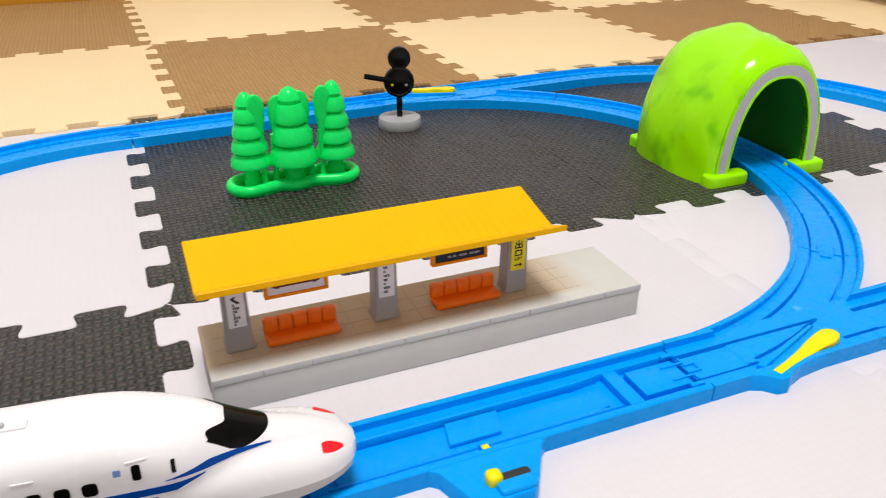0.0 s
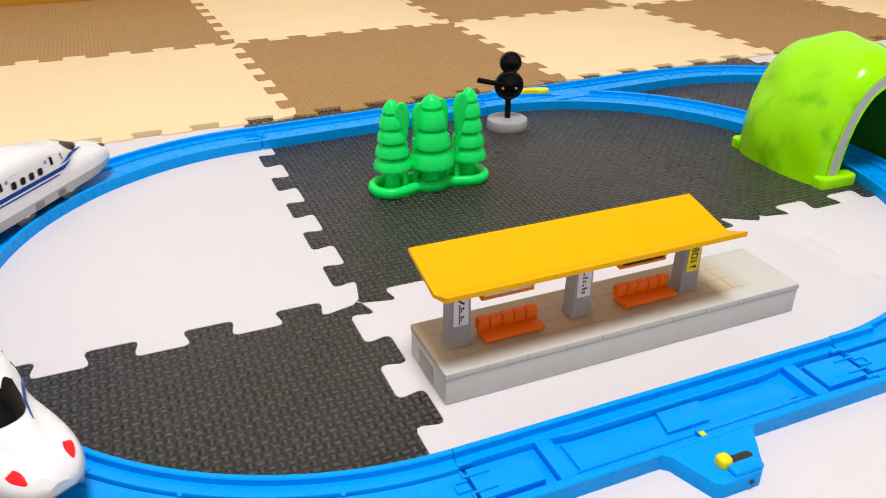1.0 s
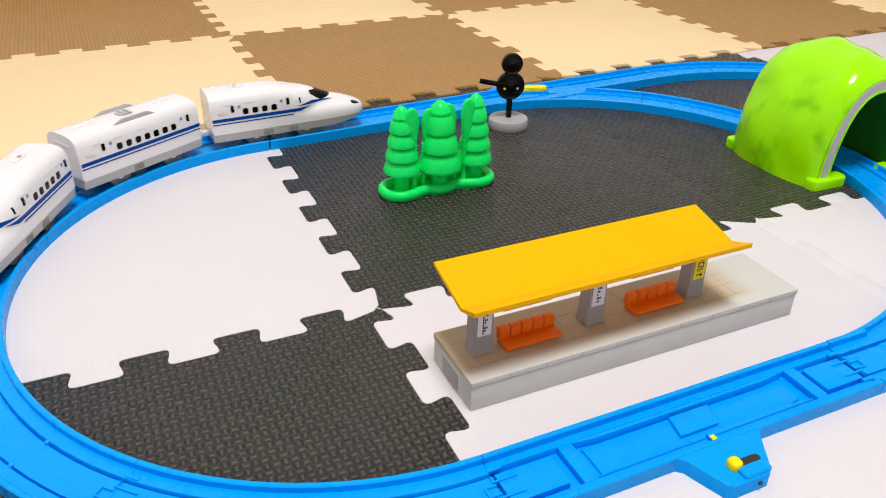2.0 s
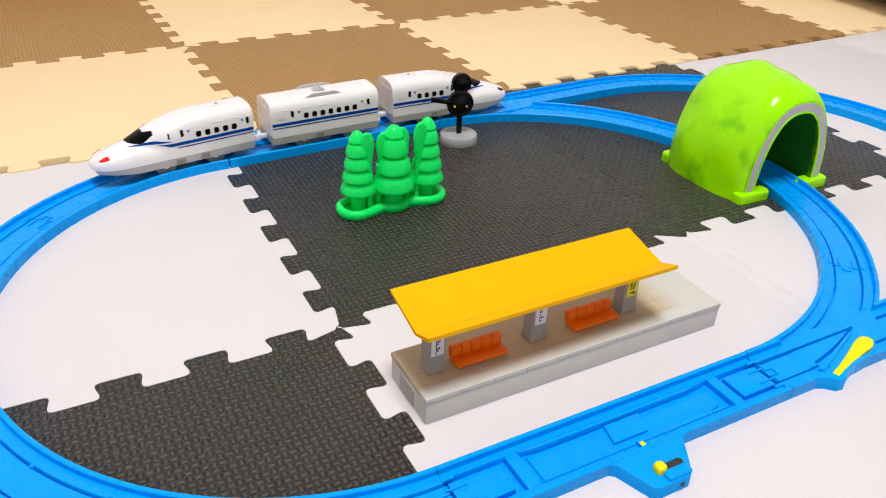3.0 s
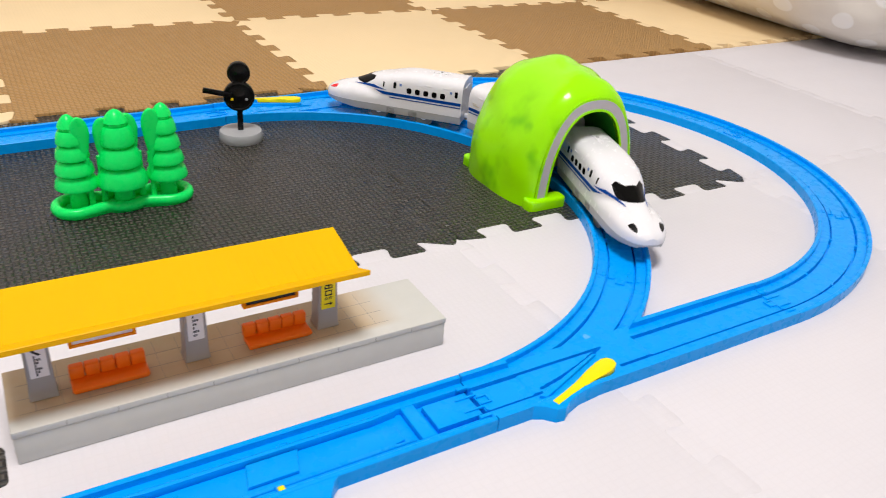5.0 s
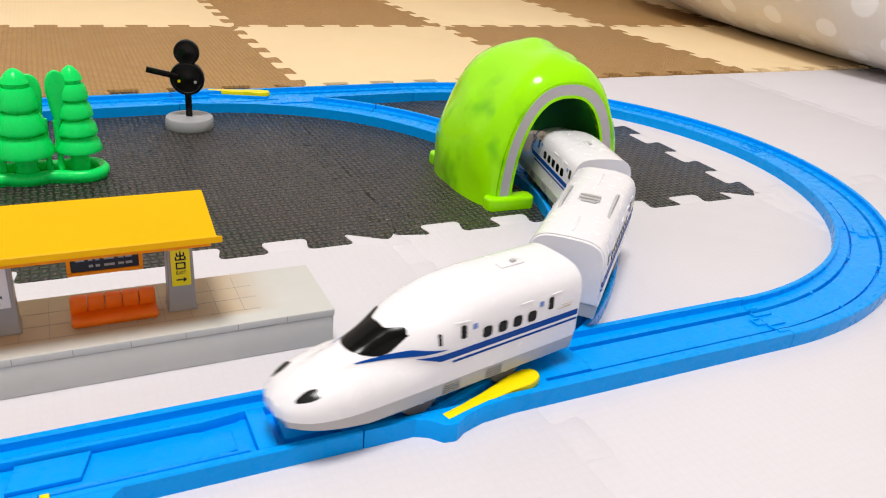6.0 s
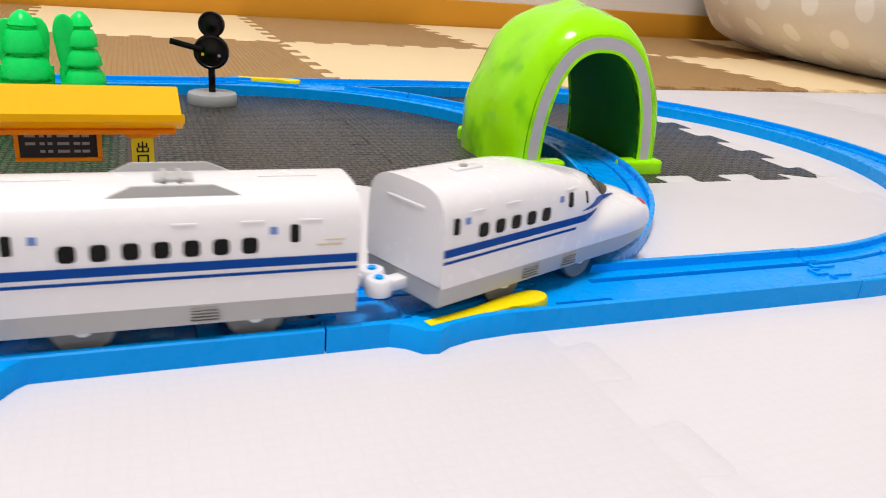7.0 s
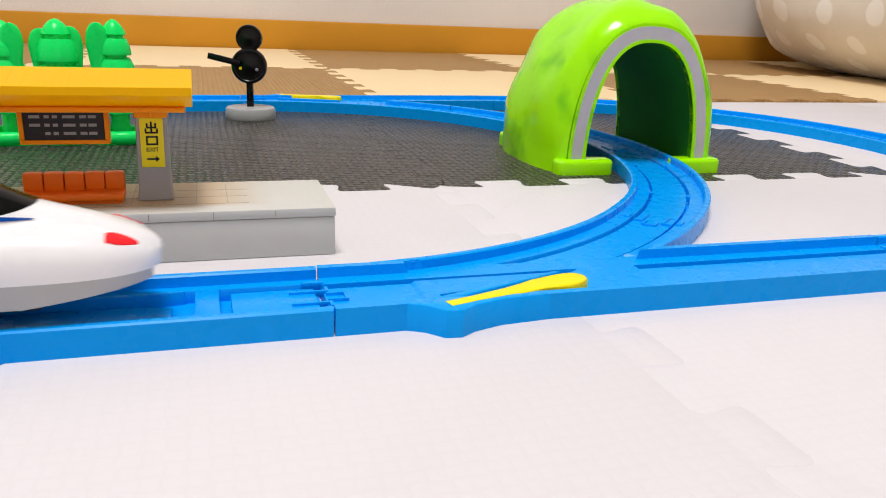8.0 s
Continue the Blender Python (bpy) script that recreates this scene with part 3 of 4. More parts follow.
def platform():
    t = thing("station_platform", "grey plastic toy platform with amber butterfly roof on white mat", "toy station", m=pose(0.0127, 0.0540, 0))
    L, W, H = 0.2134, 0.0447, 0.0182
    base = box(0, L, 0, W, 0, H - 0.0036, 0.0006)
    part("platform_base", base, M_GREY, t)
    part("platform_deck", box(-0.0003, L + 0.0003, -0.0004, W + 0.0004, H - 0.0034, H, 0.0005), M_SHADED_DECK, t, "grey deck with painted-on tan roof shade and scored lines")
    # flat darker panel stands in for the shade inside the end face's recess
    part("end_recess", box(-0.0005, 0.0002, 0.0150, 0.0330, 0.0015, 0.0115, 0.0004), M_POST, t, "darker grey panel for the shade of the end recess")
    for k in range(1, 10):
        part("edge_joint", box(k * L / 10 - 0.00012, k * L / 10 + 0.00012, -0.00055, -0.0002, H - 0.0030, H - 0.0004), M_LINE, t)
    for k in range(3):
        y = 0.0105 + k * 0.0105
        part("paving_line", box(0.004, L - 0.030, y - 0.00012, y + 0.00012, H - 0.0005, H + 0.00006), M_LINE, t)
    for k in range(1, 17):
        part("paving_line", box(k * 0.011 - 0.00010, k * 0.011 + 0.00010, 0.0105, W - 0.003, H - 0.0005, H + 0.00005), M_LINE, t)
    # roof: two shallow wings that meet in a valley
    yb, yv, yf = 0.0447, 0.0120, -0.0018
    top = [(yf, 0.0610), (yv, 0.0545), (yb, 0.0626)]
    prof = [(y, z) for y, z in top] + [(yb, 0.0604), (yv + 0.001, 0.0524), (yf + 0.0012, 0.0579), (yf, 0.0579)]
    rows = [[(x, y, z) for y, z in prof] for x in (-0.0010, 0.1655)]
    bm, vs = grid_mesh(rows, closed=True)
    for r in vs:
        bm.faces.new(r)
    bmesh.ops.bevel(bm, geom=bm.edges[:], offset=0.0003, segments=1, affect="EDGES")
    part("roof", bm, M_ROOF, t, "amber-yellow ribbed roof", smooth=False)
    for k in range(34):
        x = 0.0015 + k * 0.0049
        ln = math.hypot(yb - yv, 0.008)
        part("roof_rib", box(-0.00025, 0.00025, 0, ln - 0.0006, 0, 0.00010, m=pose(x, yv + 0.0003, 0.0546, math.degrees(math.atan2(0.0080, yb - yv)), 0, 0)), M_ROOF, t)
    part("roof_beam", box(0.002, 0.163, yv - 0.0015, yv + 0.013, 0.0508, 0.0526, 0.0004), M_AMBER, t)
    for k, (x, sheet) in enumerate(((0.0152, M_PAPER), (0.0832, M_PAPER), (0.1512, M_YSTICK))):
        bm, vs = grid_mesh([[(x - w, y0, z), (x + w, y0, z), (x + w, y1, z), (x - w, y1, z)] for w, y0, y1, z in
                            ((0.0062, 0.0170, 0.0275, H), (0.0056, 0.0176, 0.0269, H + 0.004), (0.0052, 0.0180, 0.0265, 0.0485))], closed=True)
        bm.faces.new(vs[0]), bm.faces.new(vs[-1])
        bmesh.ops.bevel(bm, geom=bm.edges[:], offset=0.0004, segments=1, affect="EDGES")
        post = part("post", bm, M_POST, t, "grey tapered post")
        part("post_head", box(x - 0.0056, x + 0.0056, 0.0168, 0.0275, 0.0480, 0.0542, 0.0006), M_AMBER, t, "orange post head")
        part("post_rib", box(x - 0.0006, x + 0.0006, 0.0160, 0.0170, 0.0485, 0.0532, 0.0003), M_AMBER, t)
        st = part("sticker", box(x - 0.0039, x + 0.0039, 0.0172, 0.0178, 0.0305, 0.0480, 0.0002), sheet, post,
                  "yellow exit sticker" if k == 2 else "white sticker with small dark writing")
        if k == 2:
            # two characters built of strokes, then the word and an arrow
            def stroke(cx, cz, w, h):
                part("lettering", box(x + cx - w / 2, x + cx + w / 2, 0.01705, 0.0173, cz - h / 2, cz + h / 2), M_INK, post)
            stroke(0, 0.0448, 0.0006, 0.0040), stroke(0, 0.0429, 0.0040, 0.0006), stroke(0, 0.0447, 0.0032, 0.0006)
            stroke(-0.0019, 0.0436, 0.0006, 0.0016), stroke(0.0019, 0.0436, 0.0006, 0.0016)
            stroke(-0.0014, 0.0455, 0.0006, 0.0015), stroke(0.0014, 0.0455, 0.0006, 0.0015)
            stroke(-0.0017, 0.0401, 0.0006, 0.0032), stroke(0.0017, 0.0401, 0.0006, 0.0032), stroke(0, 0.0414, 0.0034, 0.0006), stroke(0, 0.0388, 0.0034, 0.0006)
            part("lettering", text_mesh("EXIT", 0.0021), M_INK, post, at=pose(x, 0.0171, 0.0368) @ UP)
            stroke(-0.0005, 0.0335, 0.0032, 0.0006)
            part("lettering", slab([(x + 0.0009, 0.0346), (x + 0.0009, 0.0324), (x + 0.0022, 0.0335)], 0, 0.0003), M_INK, post, at=pose(0, 0.0172, 0) @ UP)
        else:
            if k == 0:
                part("lettering", slab([(x - 0.0020, 0.0452), (x + 0.0004, 0.0462), (x - 0.0006, 0.0448), (x + 0.0018, 0.0428), (x + 0.0010, 0.0422), (x - 0.0012, 0.0441)], 0, 0.0003), M_INK, post, at=pose(0, 0.0172, 0) @ UP)
            for i in range(7):
                z = 0.0418 - i * 0.0016 if k == 0 else 0.0460 - i * 0.0021
                for j in range(1 + (i * 5 + k) % 3):
                    part("lettering", box(x - 0.0013 + j * 0.0010, x - 0.0006 + j * 0.0010, 0.01705, 0.0173, z - 0.0006, z + 0.0006), M_INK, post)
    for k, x in enumerate((0.0430, 0.1225)):
        w = 0.0145
        fr = part("hanging_frame", join(box(x - w, x + w, 0.0225, 0.0260, 0.0380, 0.0395, 0.0003), box(x - w, x + w, 0.0225, 0.0260, 0.0525, 0.0545, 0.0003),
                                        box(x - w, x - w + 0.0016, 0.0225, 0.0260, 0.0395, 0.0525, 0.0003), box(x + w - 0.0016, x + w, 0.0225, 0.0260, 0.0395, 0.0525, 0.0003)),
                  M_AMBER, t, "orange hanging sign frame")
        part("board", box(x - w + 0.0013, x + w - 0.0013, 0.0232, 0.0252, 0.0392, 0.0528), M_BOARD if k else M_PAPER, fr, "black departure board" if k else "white direction sign")
        y0, y1 = 0.0229, 0.0233
        if k:
            part("lettering", box(x - 0.005, x + 0.005, y0, y1, 0.0502, 0.0516), M_PRINT, fr)
            for i in range(3):
                z = 0.0476 - 0.0029 * i
                for a, b in ((-0.0110, -0.0076), (-0.0062, -0.0046), (-0.0036, -0.0020), (-0.0004, 0.0036), (0.0050, 0.0072), (0.0078, 0.0104)):
                    if i == 2 and a == -0.0110:
                        continue
                    part("lettering", box(x + a, x + b, y0, y1, z - 0.0005, z + 0.0005), M_PRINT, fr)
        else:
            part("arrow", box(x - 0.0095, x + 0.0095, y0, y1, 0.0430, 0.0438), M_DARKRED, fr)
            for s in (-1, 1):
                part("arrow", slab([(x + s * 0.0112, 0.0434), (x + s * 0.0078, 0.0446), (x + s * 0.0078, 0.0422)][::s], 0, 0.0003), M_DARKRED, fr, at=pose(0, y1, 0) @ UP)
            part("lettering", box(x - 0.006, x + 0.006, y0, y1, 0.0472, 0.0487), M_PRINT, fr)
    return t


platform()


def bench(m):
    t = thing("platform_bench", "orange plastic toy bench on the platform", "toy bench", "platform benches", m)
    for k in range(5):
        x = k * 0.0067
        part("seat_back", box(x + 0.0001, x + 0.0066, 0.0078, 0.0122, 0.0026, 0.0098, 0.0009, 2), M_ORANGE, t)
    part("seat", box(0, 0.0336, -0.0004, 0.0100, 0.0012, 0.0036, 0.0009, 2), M_ORANGE, t)
    part("bench_base", box(0.0008, 0.0328, 0.0012, 0.0112, 0, 0.0016), M_ORANGE, t)
    return t


b1 = bench(pose(0.0392, 0.0678, 0.0182))
copy_thing(b1, pose(0.1200, 0.0678, 0.0182))


# ---- toy trees ----
def toy_trees():
    t = thing("toy_tree_stand", "bright green plastic toy conifers on one lobed base", "toy trees")
    lobes = [(0.0725, 0.2945, 0.0185), (0.1025, 0.2955, 0.0170), (0.1335, 0.2950, 0.0180)]
    pts = []
    for k in range(72):
        a = 2 * math.pi * k / 72
        d = Vector((math.cos(a), math.sin(a)))
        best = 0
        c = Vector((0.1025, 0.295))
        for x, y, r in lobes:
            v = Vector((x, y)) - c
            b = v.dot(d)
            disc = r * r - (v.length_squared - b * b)
            if disc > 0:
                best = max(best, b + math.sqrt(disc))
        pts.append(c + d * best)
    for _ in range(2):
        pts = [(pts[i - 1] + pts[i] * 2 + pts[(i + 1) % len(pts)]) / 4 for i in range(len(pts))]
    part("stand_floor", slab([(0.1025 + (p.x - 0.1025) * 0.955, 0.295 + (p.y - 0.295) * 0.84) for p in pts], 0, 0.0022, 0.0004, 1), M_TREE, t)
    rows, n = [], len(pts)
    for i, p in enumerate(pts + pts[:1]):
        d = (pts[(i + 1) % n] - pts[(i - 1) % n]).normalized()
        out = Vector((d.y, -d.x))
        rows.append([(p.x + out.x * (0.0036 * math.cos(a) - 0.0036), p.y + out.y * (0.0036 * math.cos(a) - 0.0036), 0.0042 + 0.0040 * math.sin(a)) for a in np.linspace(0, 2 * math.pi, 12, endpoint=False)])
    part("stand_rim", grid_mesh(rows, closed=True)[0], M_TREE, t, "rounded green rim")

    def conifer(x, y, r, h, tiers):
        prof = [(0.0005, h + 0.0002), (r * 0.15, h - 0.0006), (r * 0.30, h - 0.0026), (r * 0.44, h - 0.0058), (r * 0.50, h - 0.0082), (r * 0.45, h - 0.0089)]
        z0 = 0.0185
        tiers -= 1
        span = (h - 0.0090 - z0) / tiers
        for k in range(tiers):
            zt = h - 0.0090 - span * k
            f = 0.55 + 0.49 * (k + 1) / tiers
            zb, ht = zt - span, span * 0.86
            neck = 0.64 * (f - 0.06)
            # a narrow neck, then a domed skirt with a crisp lower rim
            prof += [(r * neck, zt + 0.0002), (r * neck, zb + ht * 1.02), (r * f * 0.72, zb + ht), (r * f * 0.80, zb + ht * 0.88), (r * f * 0.92, zb + ht * 0.58),
                     (r * f * 0.98, zb + ht * 0.25), (r * f, zb + ht * 0.08), (r * f * 0.99, zb + ht * 0.02), (r * f * 0.96, zb), (r * f * 0.93, zb)]
        prof = prof + [(r * 0.3, z0 - 0.001)]
        part("tree_crown", lathe(prof[::-1], 28, (x, y)), M_TREE, t)
        part("tree_trunk", lathe([(r * 0.46, 0.002), (r * 0.40, 0.012), (r * 0.41, 0.020)], 16, (x, y)), M_TREE, t)

    conifer(0.0738, 0.2960, 0.0138, 0.0698, 5)
    conifer(0.1028, 0.2915, 0.0164, 0.0718, 4)
    conifer(0.1335, 0.2940, 0.0138, 0.0724, 5)
    # flat leafy trees behind
    for x, y, h, lean in ((0.0815, 0.2900, 0.0690, -2), (0.0898, 0.2920, 0.0665, 4), (0.1155, 0.2920, 0.0682, -5), (0.1225, 0.2890, 0.0708, 2)):
        rows = []
        for k in range(21):
            u = 0.5 - 0.5 * math.cos(math.pi * k / 20)
            w = 0.0060 * math.sqrt(max(0, 1 - abs(2 * u - 1) ** 4)) * min(1.0, 0.35 + u) + 0.0002
            z = 0.036 + (h - 0.036) * u
            rows.append([(w * math.cos(a), 0.0020 * math.sin(a), z) for a in np.linspace(0, 2 * math.pi, 14, endpoint=False)])
        bm, vs = grid_mesh(rows, closed=True)
        bm.faces.new(vs[0]), bm.faces.new(vs[-1])
        part("leafy_crown", bm, M_TREE, t, at=pose(x, y, 0, 0, lean, 0))
        part("tree_trunk", lathe([(0.0026, 0.002), (0.0018, 0.012), (0.0020, 0.040)], 10, (x, y)), M_TREE, t)


toy_trees()


# ---- toy signal ----
def disc(r, thick, steps=32):
    return lathe([(r * 0.86, -thick / 2), (r * 0.97, -thick / 2 + 0.0003), (r, -thick * 0.3), (r, thick * 0.3), (r * 0.97, thick / 2 - 0.0003), (r * 0.86, thick / 2),
                  (r * 0.80, thick / 2 - 0.0006), (r * 0.3, thick / 2 - 0.0006), (r * 0.2, thick / 2)], steps)


def signal():
    t = thing("toy_signal", "black plastic toy railway signal on round grey base", "toy signal", m=pose(0.2170, 0.3890, 0, 0, 0, -14))
    part("base", lathe([(0.0184, 0.0), (0.0188, 0.0008), (0.0182, 0.0074), (0.0175, 0.0084), (0.004, 0.0088)], 40), M_BASE, t, "round grey weighted base")
    part("mast", box(-0.0024, 0.0024, -0.0020, 0.0020, 0.007, 0.034, 0.0005), M_SIGN, t)
    part("lower_disc", disc(0.0130, 0.0060), M_SIGN, t, at=pose(0, 0, 0.0388) @ UP)
    part("neck", box(-0.0018, 0.0018, -0.0018, 0.0018, 0.050, 0.055), M_SIGN, t)
    part("upper_disc", disc(0.0096, 0.0055), M_SIGN, t, at=pose(0.0005, 0, 0.0588) @ UP)
    part("arm", box(-0.0300, -0.0060, -0.0045, -0.0020, -0.0022, 0.0022, 0.0005, m=pose(0, 0, 0.0392, 0, 12, 0)), M_SIGN, t)
    part("lamp_dot", lathe([(0.0012, 0), (0.0011, 0.0007), (0.0005, 0.0010)], 12), M_YEL, t, "small yellow lamp", at=pose(-0.0060, -0.0030, 0.0370) @ UP)
    part("lamp_dot", lathe([(0.0012, 0), (0.0011, 0.0007), (0.0005, 0.0010)], 12), M_BASE, t, "small grey lamp", at=pose(0.0060, -0.0030, 0.0365) @ UP)


signal()


# ---- tunnel ----
def tunnel():
    t = thing("toy_tunnel", "glossy lime green plastic hill tunnel over the track", "toy tunnel", m=pose(0.4255, 0.2235, 0, 0, 0, -1.5))
    D = 0.0930
    n, k = 44, 26

    def section(w, h, px=0.80, pz=0.86):
        pts = []
        for i in range(n + 1):
            a = math.pi * i / n
            c, s = math.cos(a), math.sin(a)
            x = -w * math.copysign(abs(c) ** px, c)
            pts.append((x, h * s ** pz))
        return pts

    def bulge(v):
        return max(0.0, 1 - abs(2 * v - 1) ** 2.6) ** 0.70
    rows = []
    for j in range(k + 1):
        v = 0.5 - 0.5 * math.cos(math.pi * j / k)
        y = -D / 2 + D * v
        w, h = 0.0455 + 0.0150 * bulge(v), 0.0840 + 0.0145 * bulge(v)
        row = []
        for x, z in section(w, h, 0.80 + 0.14 * bulge(v), 0.86 + 0.08 * bulge(v)):
            lump = noise.noise(Vector((x * 22 + 3, y * 22, z * 22))) * 0.0042 * bulge(v) + noise.noise(Vector((x * 40, y * 40, z * 40))) * 0.0030 * bulge(v) + noise.noise(Vector((x * 75, y * 75 + 5, z * 75))) * 0.0012 * bulge(v)
            row.append((x * (1 + lump / 0.07), y, max(0, z * (1 + lump / 0.08))))
        rows.append(row)
    bm, vs = grid_mesh(rows)
    part("hill_shell", bm, M_LIME, t, "lumpy lime shell with darker green sprayed patches")
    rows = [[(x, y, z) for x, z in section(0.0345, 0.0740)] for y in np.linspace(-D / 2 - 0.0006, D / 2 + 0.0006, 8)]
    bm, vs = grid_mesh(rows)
    part("inner_wall", bm, M_INNER_SHADE, t, "inside wall with its shade painted in as dark green")
    for s in (-1, 1):
        for wa, ha, wb, hb, y0, y1, m, nm in ((0.0345, 0.0740, 0.0363, 0.0758, D / 2 - 0.003, D / 2 + 0.0016, M_LIME, "portal_rim"),
                                              (0.0363, 0.0758, 0.0430, 0.0828, D / 2 - 0.003, D / 2 + 0.0011, M_RING, "portal_ring"),
                                              (0.0430, 0.0828, 0.0450, 0.0845, D / 2 - 0.003, D / 2 + 0.0007, M_LIME, "portal_edge")):
            loop = []
            for (xa, za), (xb, zb) in zip(section(wa, ha), section(wb, hb)):
                loop.append([(xa, s * y0, za), (xa, s * y1, za), (xb, s * y1, zb), (xb, s * y0, zb)])
            bm, vs = grid_mesh(loop, closed=True)
            bm.faces.new(vs[0]), bm.faces.new(vs[-1])
            part(nm, bm, m, t, "grey stone-coloured arch band" if nm == "portal_ring" else "")
        xs = [(-0.0520, -0.0170), (0.0225, 0.0535)] if s < 0 else [(-0.0525, -0.0350), (0.0350, 0.0525)]
        for x0, x1 in xs:
            pts = rounded((x0 + x1) / 2, s * (D / 2 - 0.0010), x1 - x0, 0.0130, 0.0045)
            part("foot_flange", slab(pts, 0, 0.0085, 0.0024, 3), M_LIME, t)


tunnel()


# ---- dotted cushion by the wall ----
def cushion():
    bm = bmesh.new()
    layer = bm.loops.layers.uv.new("UVMap")
    nu, nv = 96, 40
    L, W, H = 0.86, 0.80, 0.42
    verts = []
    for j in range(nv + 1):
        b = -math.pi / 2 + math.pi * j / nv
        row = []
        for i in range(nu):
            a = 2 * math.pi * i / nu
            ca, sa, cb, sb = math.cos(a), math.sin(a), math.cos(b), math.sin(b)
            sg = lambda v, p: math.copysign(abs(v) ** p, v)
            x = W / 2 * sg(ca, 0.45) * sg(cb, 0.42)
            y = L / 2 * sg(sa, 0.45) * sg(cb, 0.42)
            z = H / 2 * sg(sb, 0.60)
            f = 1 + 0.05 * noise.noise(Vector((x * 6, y * 6, z * 6))) + 0.02 * noise.noise(Vector((x * 17, y * 17, z * 17)))
            row.append(bm.verts.new((x * f, y * f, z * (1 + 0.03 * noise.noise(Vector((x * 5, y * 5, 2)))))))
        verts.append(row)
    mid = verts[nv // 2]
    us, vs = [0.0], [0.0]
    for i in range(nu):
        us.append(us[-1] + (mid[(i + 1) % nu].co - mid[i].co).length)
    for j in range(nv):
        vs.append(vs[-1] + (verts[j + 1][nu // 2].co - verts[j][nu // 2].co).length)
    for j in range(nv):
        for i in range(nu):
            f = bm.faces.new((verts[j][i], verts[j][(i + 1) % nu], verts[j + 1][(i + 1) % nu], verts[j + 1][i]))
            for lp, (du, dv) in zip(f.loops, ((0, 0), (1, 0), (1, 1), (0, 1))):
                lp[layer].uv = (us[i + du], vs[j + dv])
    bmesh.ops.remove_doubles(bm, verts=bm.verts[:], dist=1e-6)
    ob = solid("floor_cushion", bm, M_DOTS, "large grey-beige cushion with white polka dots on mats", "cushion")
    ob.matrix_basis = pose(1.46, 0.66, 0.203, 0, 0, -6)
    return ob


cushion()


# ---- train ----
def along(s):
    """A point of the running loop, s metres from the start of the far straight."""
    arcs = ((BRANCH_FAR, R, 90 + SLANT, 45 + SLANT), (BRANCH_MID, MID_R, *MID_A), (Vector((R, R, 0)), R, -45, -90))
    total = 2 * R + math.pi * LEFT_R + sum(r * radians(a0 - a1) for _, r, a0, a1 in arcs)
    s = s % total
    if s < R:
        return FAR + FAR_DIR * s
    s -= R
    for c, r, a0, a1 in arcs:
        if s < r * radians(a0 - a1):
            a = radians(a0) - s / r
            return c + Vector((math.cos(a), math.sin(a), 0)) * r
        s -= r * radians(a0 - a1)
    if s < R:
        return Vector((R - s, 0, 0))
    s -= R
    a = -math.pi / 2 - s / LEFT_R
    return Vector((LEFT_R * math.cos(a), LEFT_R + LEFT_R * math.sin(a), 0))


SPEED, TAIL_START = 0.2075, -0.7288       # the tail nose's place on the loop at the start
# the clockwork runs a little unevenly
DRIFT_T, DRIFT = (0, 0.5, 1, 2.5, 3.5, 4.5, 5.2, 6.3, 7, 7.5, 8), (-0.0094, -0.0118, -0.0108, -0.006, -0.006, -0.001, 0.008, 0.0243, 0.0270, 0.0300, 0.0276)
END_L, MID_L, GAP = 0.1365, 0.1060, 0.0165
WHEEL_R, AXLE_Z = 0.0090, 0.0135
ZB = 0.0196

X_H = [0, 0.044, 0.050, 0.056, 0.062, 0.068, 0.075, 0.083, 0.088, 0.093, 0.098, 0.103, 0.108, 0.114, 0.121, 0.127, 0.1315, 0.1345, 0.1362]
H_H = [0.0522, 0.0522, 0.0520, 0.0515, 0.0504, 0.0488, 0.0472, 0.0459, 0.0447, 0.0429, 0.0405, 0.0379, 0.0360, 0.0345, 0.0324, 0.0301, 0.0280, 0.0262, 0.0244]
X_W = [0, 0.090, 0.104, 0.113, 0.120, 0.126, 0.131, 0.1343, 0.1362]
W_W = [0.0188, 0.0188, 0.0187, 0.0182, 0.0171, 0.0153, 0.0126, 0.0092, 0.0046]
# upper edge of the cheeks that swell out under the cab
X_C = [0.066, 0.0720, 0.078, 0.084, 0.092, 0.106, 0.117, 0.125, 0.131, 0.1362]
H_C = [0.0262, 0.0288, 0.0314, 0.0330, 0.0336, 0.0334, 0.0320, 0.0303, 0.0280, 0.0240]


def smooth_interp(x, xs, ys):
    return sum(np.interp(x + d, xs, ys) for d in (-0.003, -0.0015, 0, 0.0015, 0.003)) / 5 if x < xs[-1] - 0.004 else float(np.interp(x, xs, ys))


def smooth_step(v):
    v = min(max(v, 0.0), 1.0)
    return v * v * (3 - 2 * v)


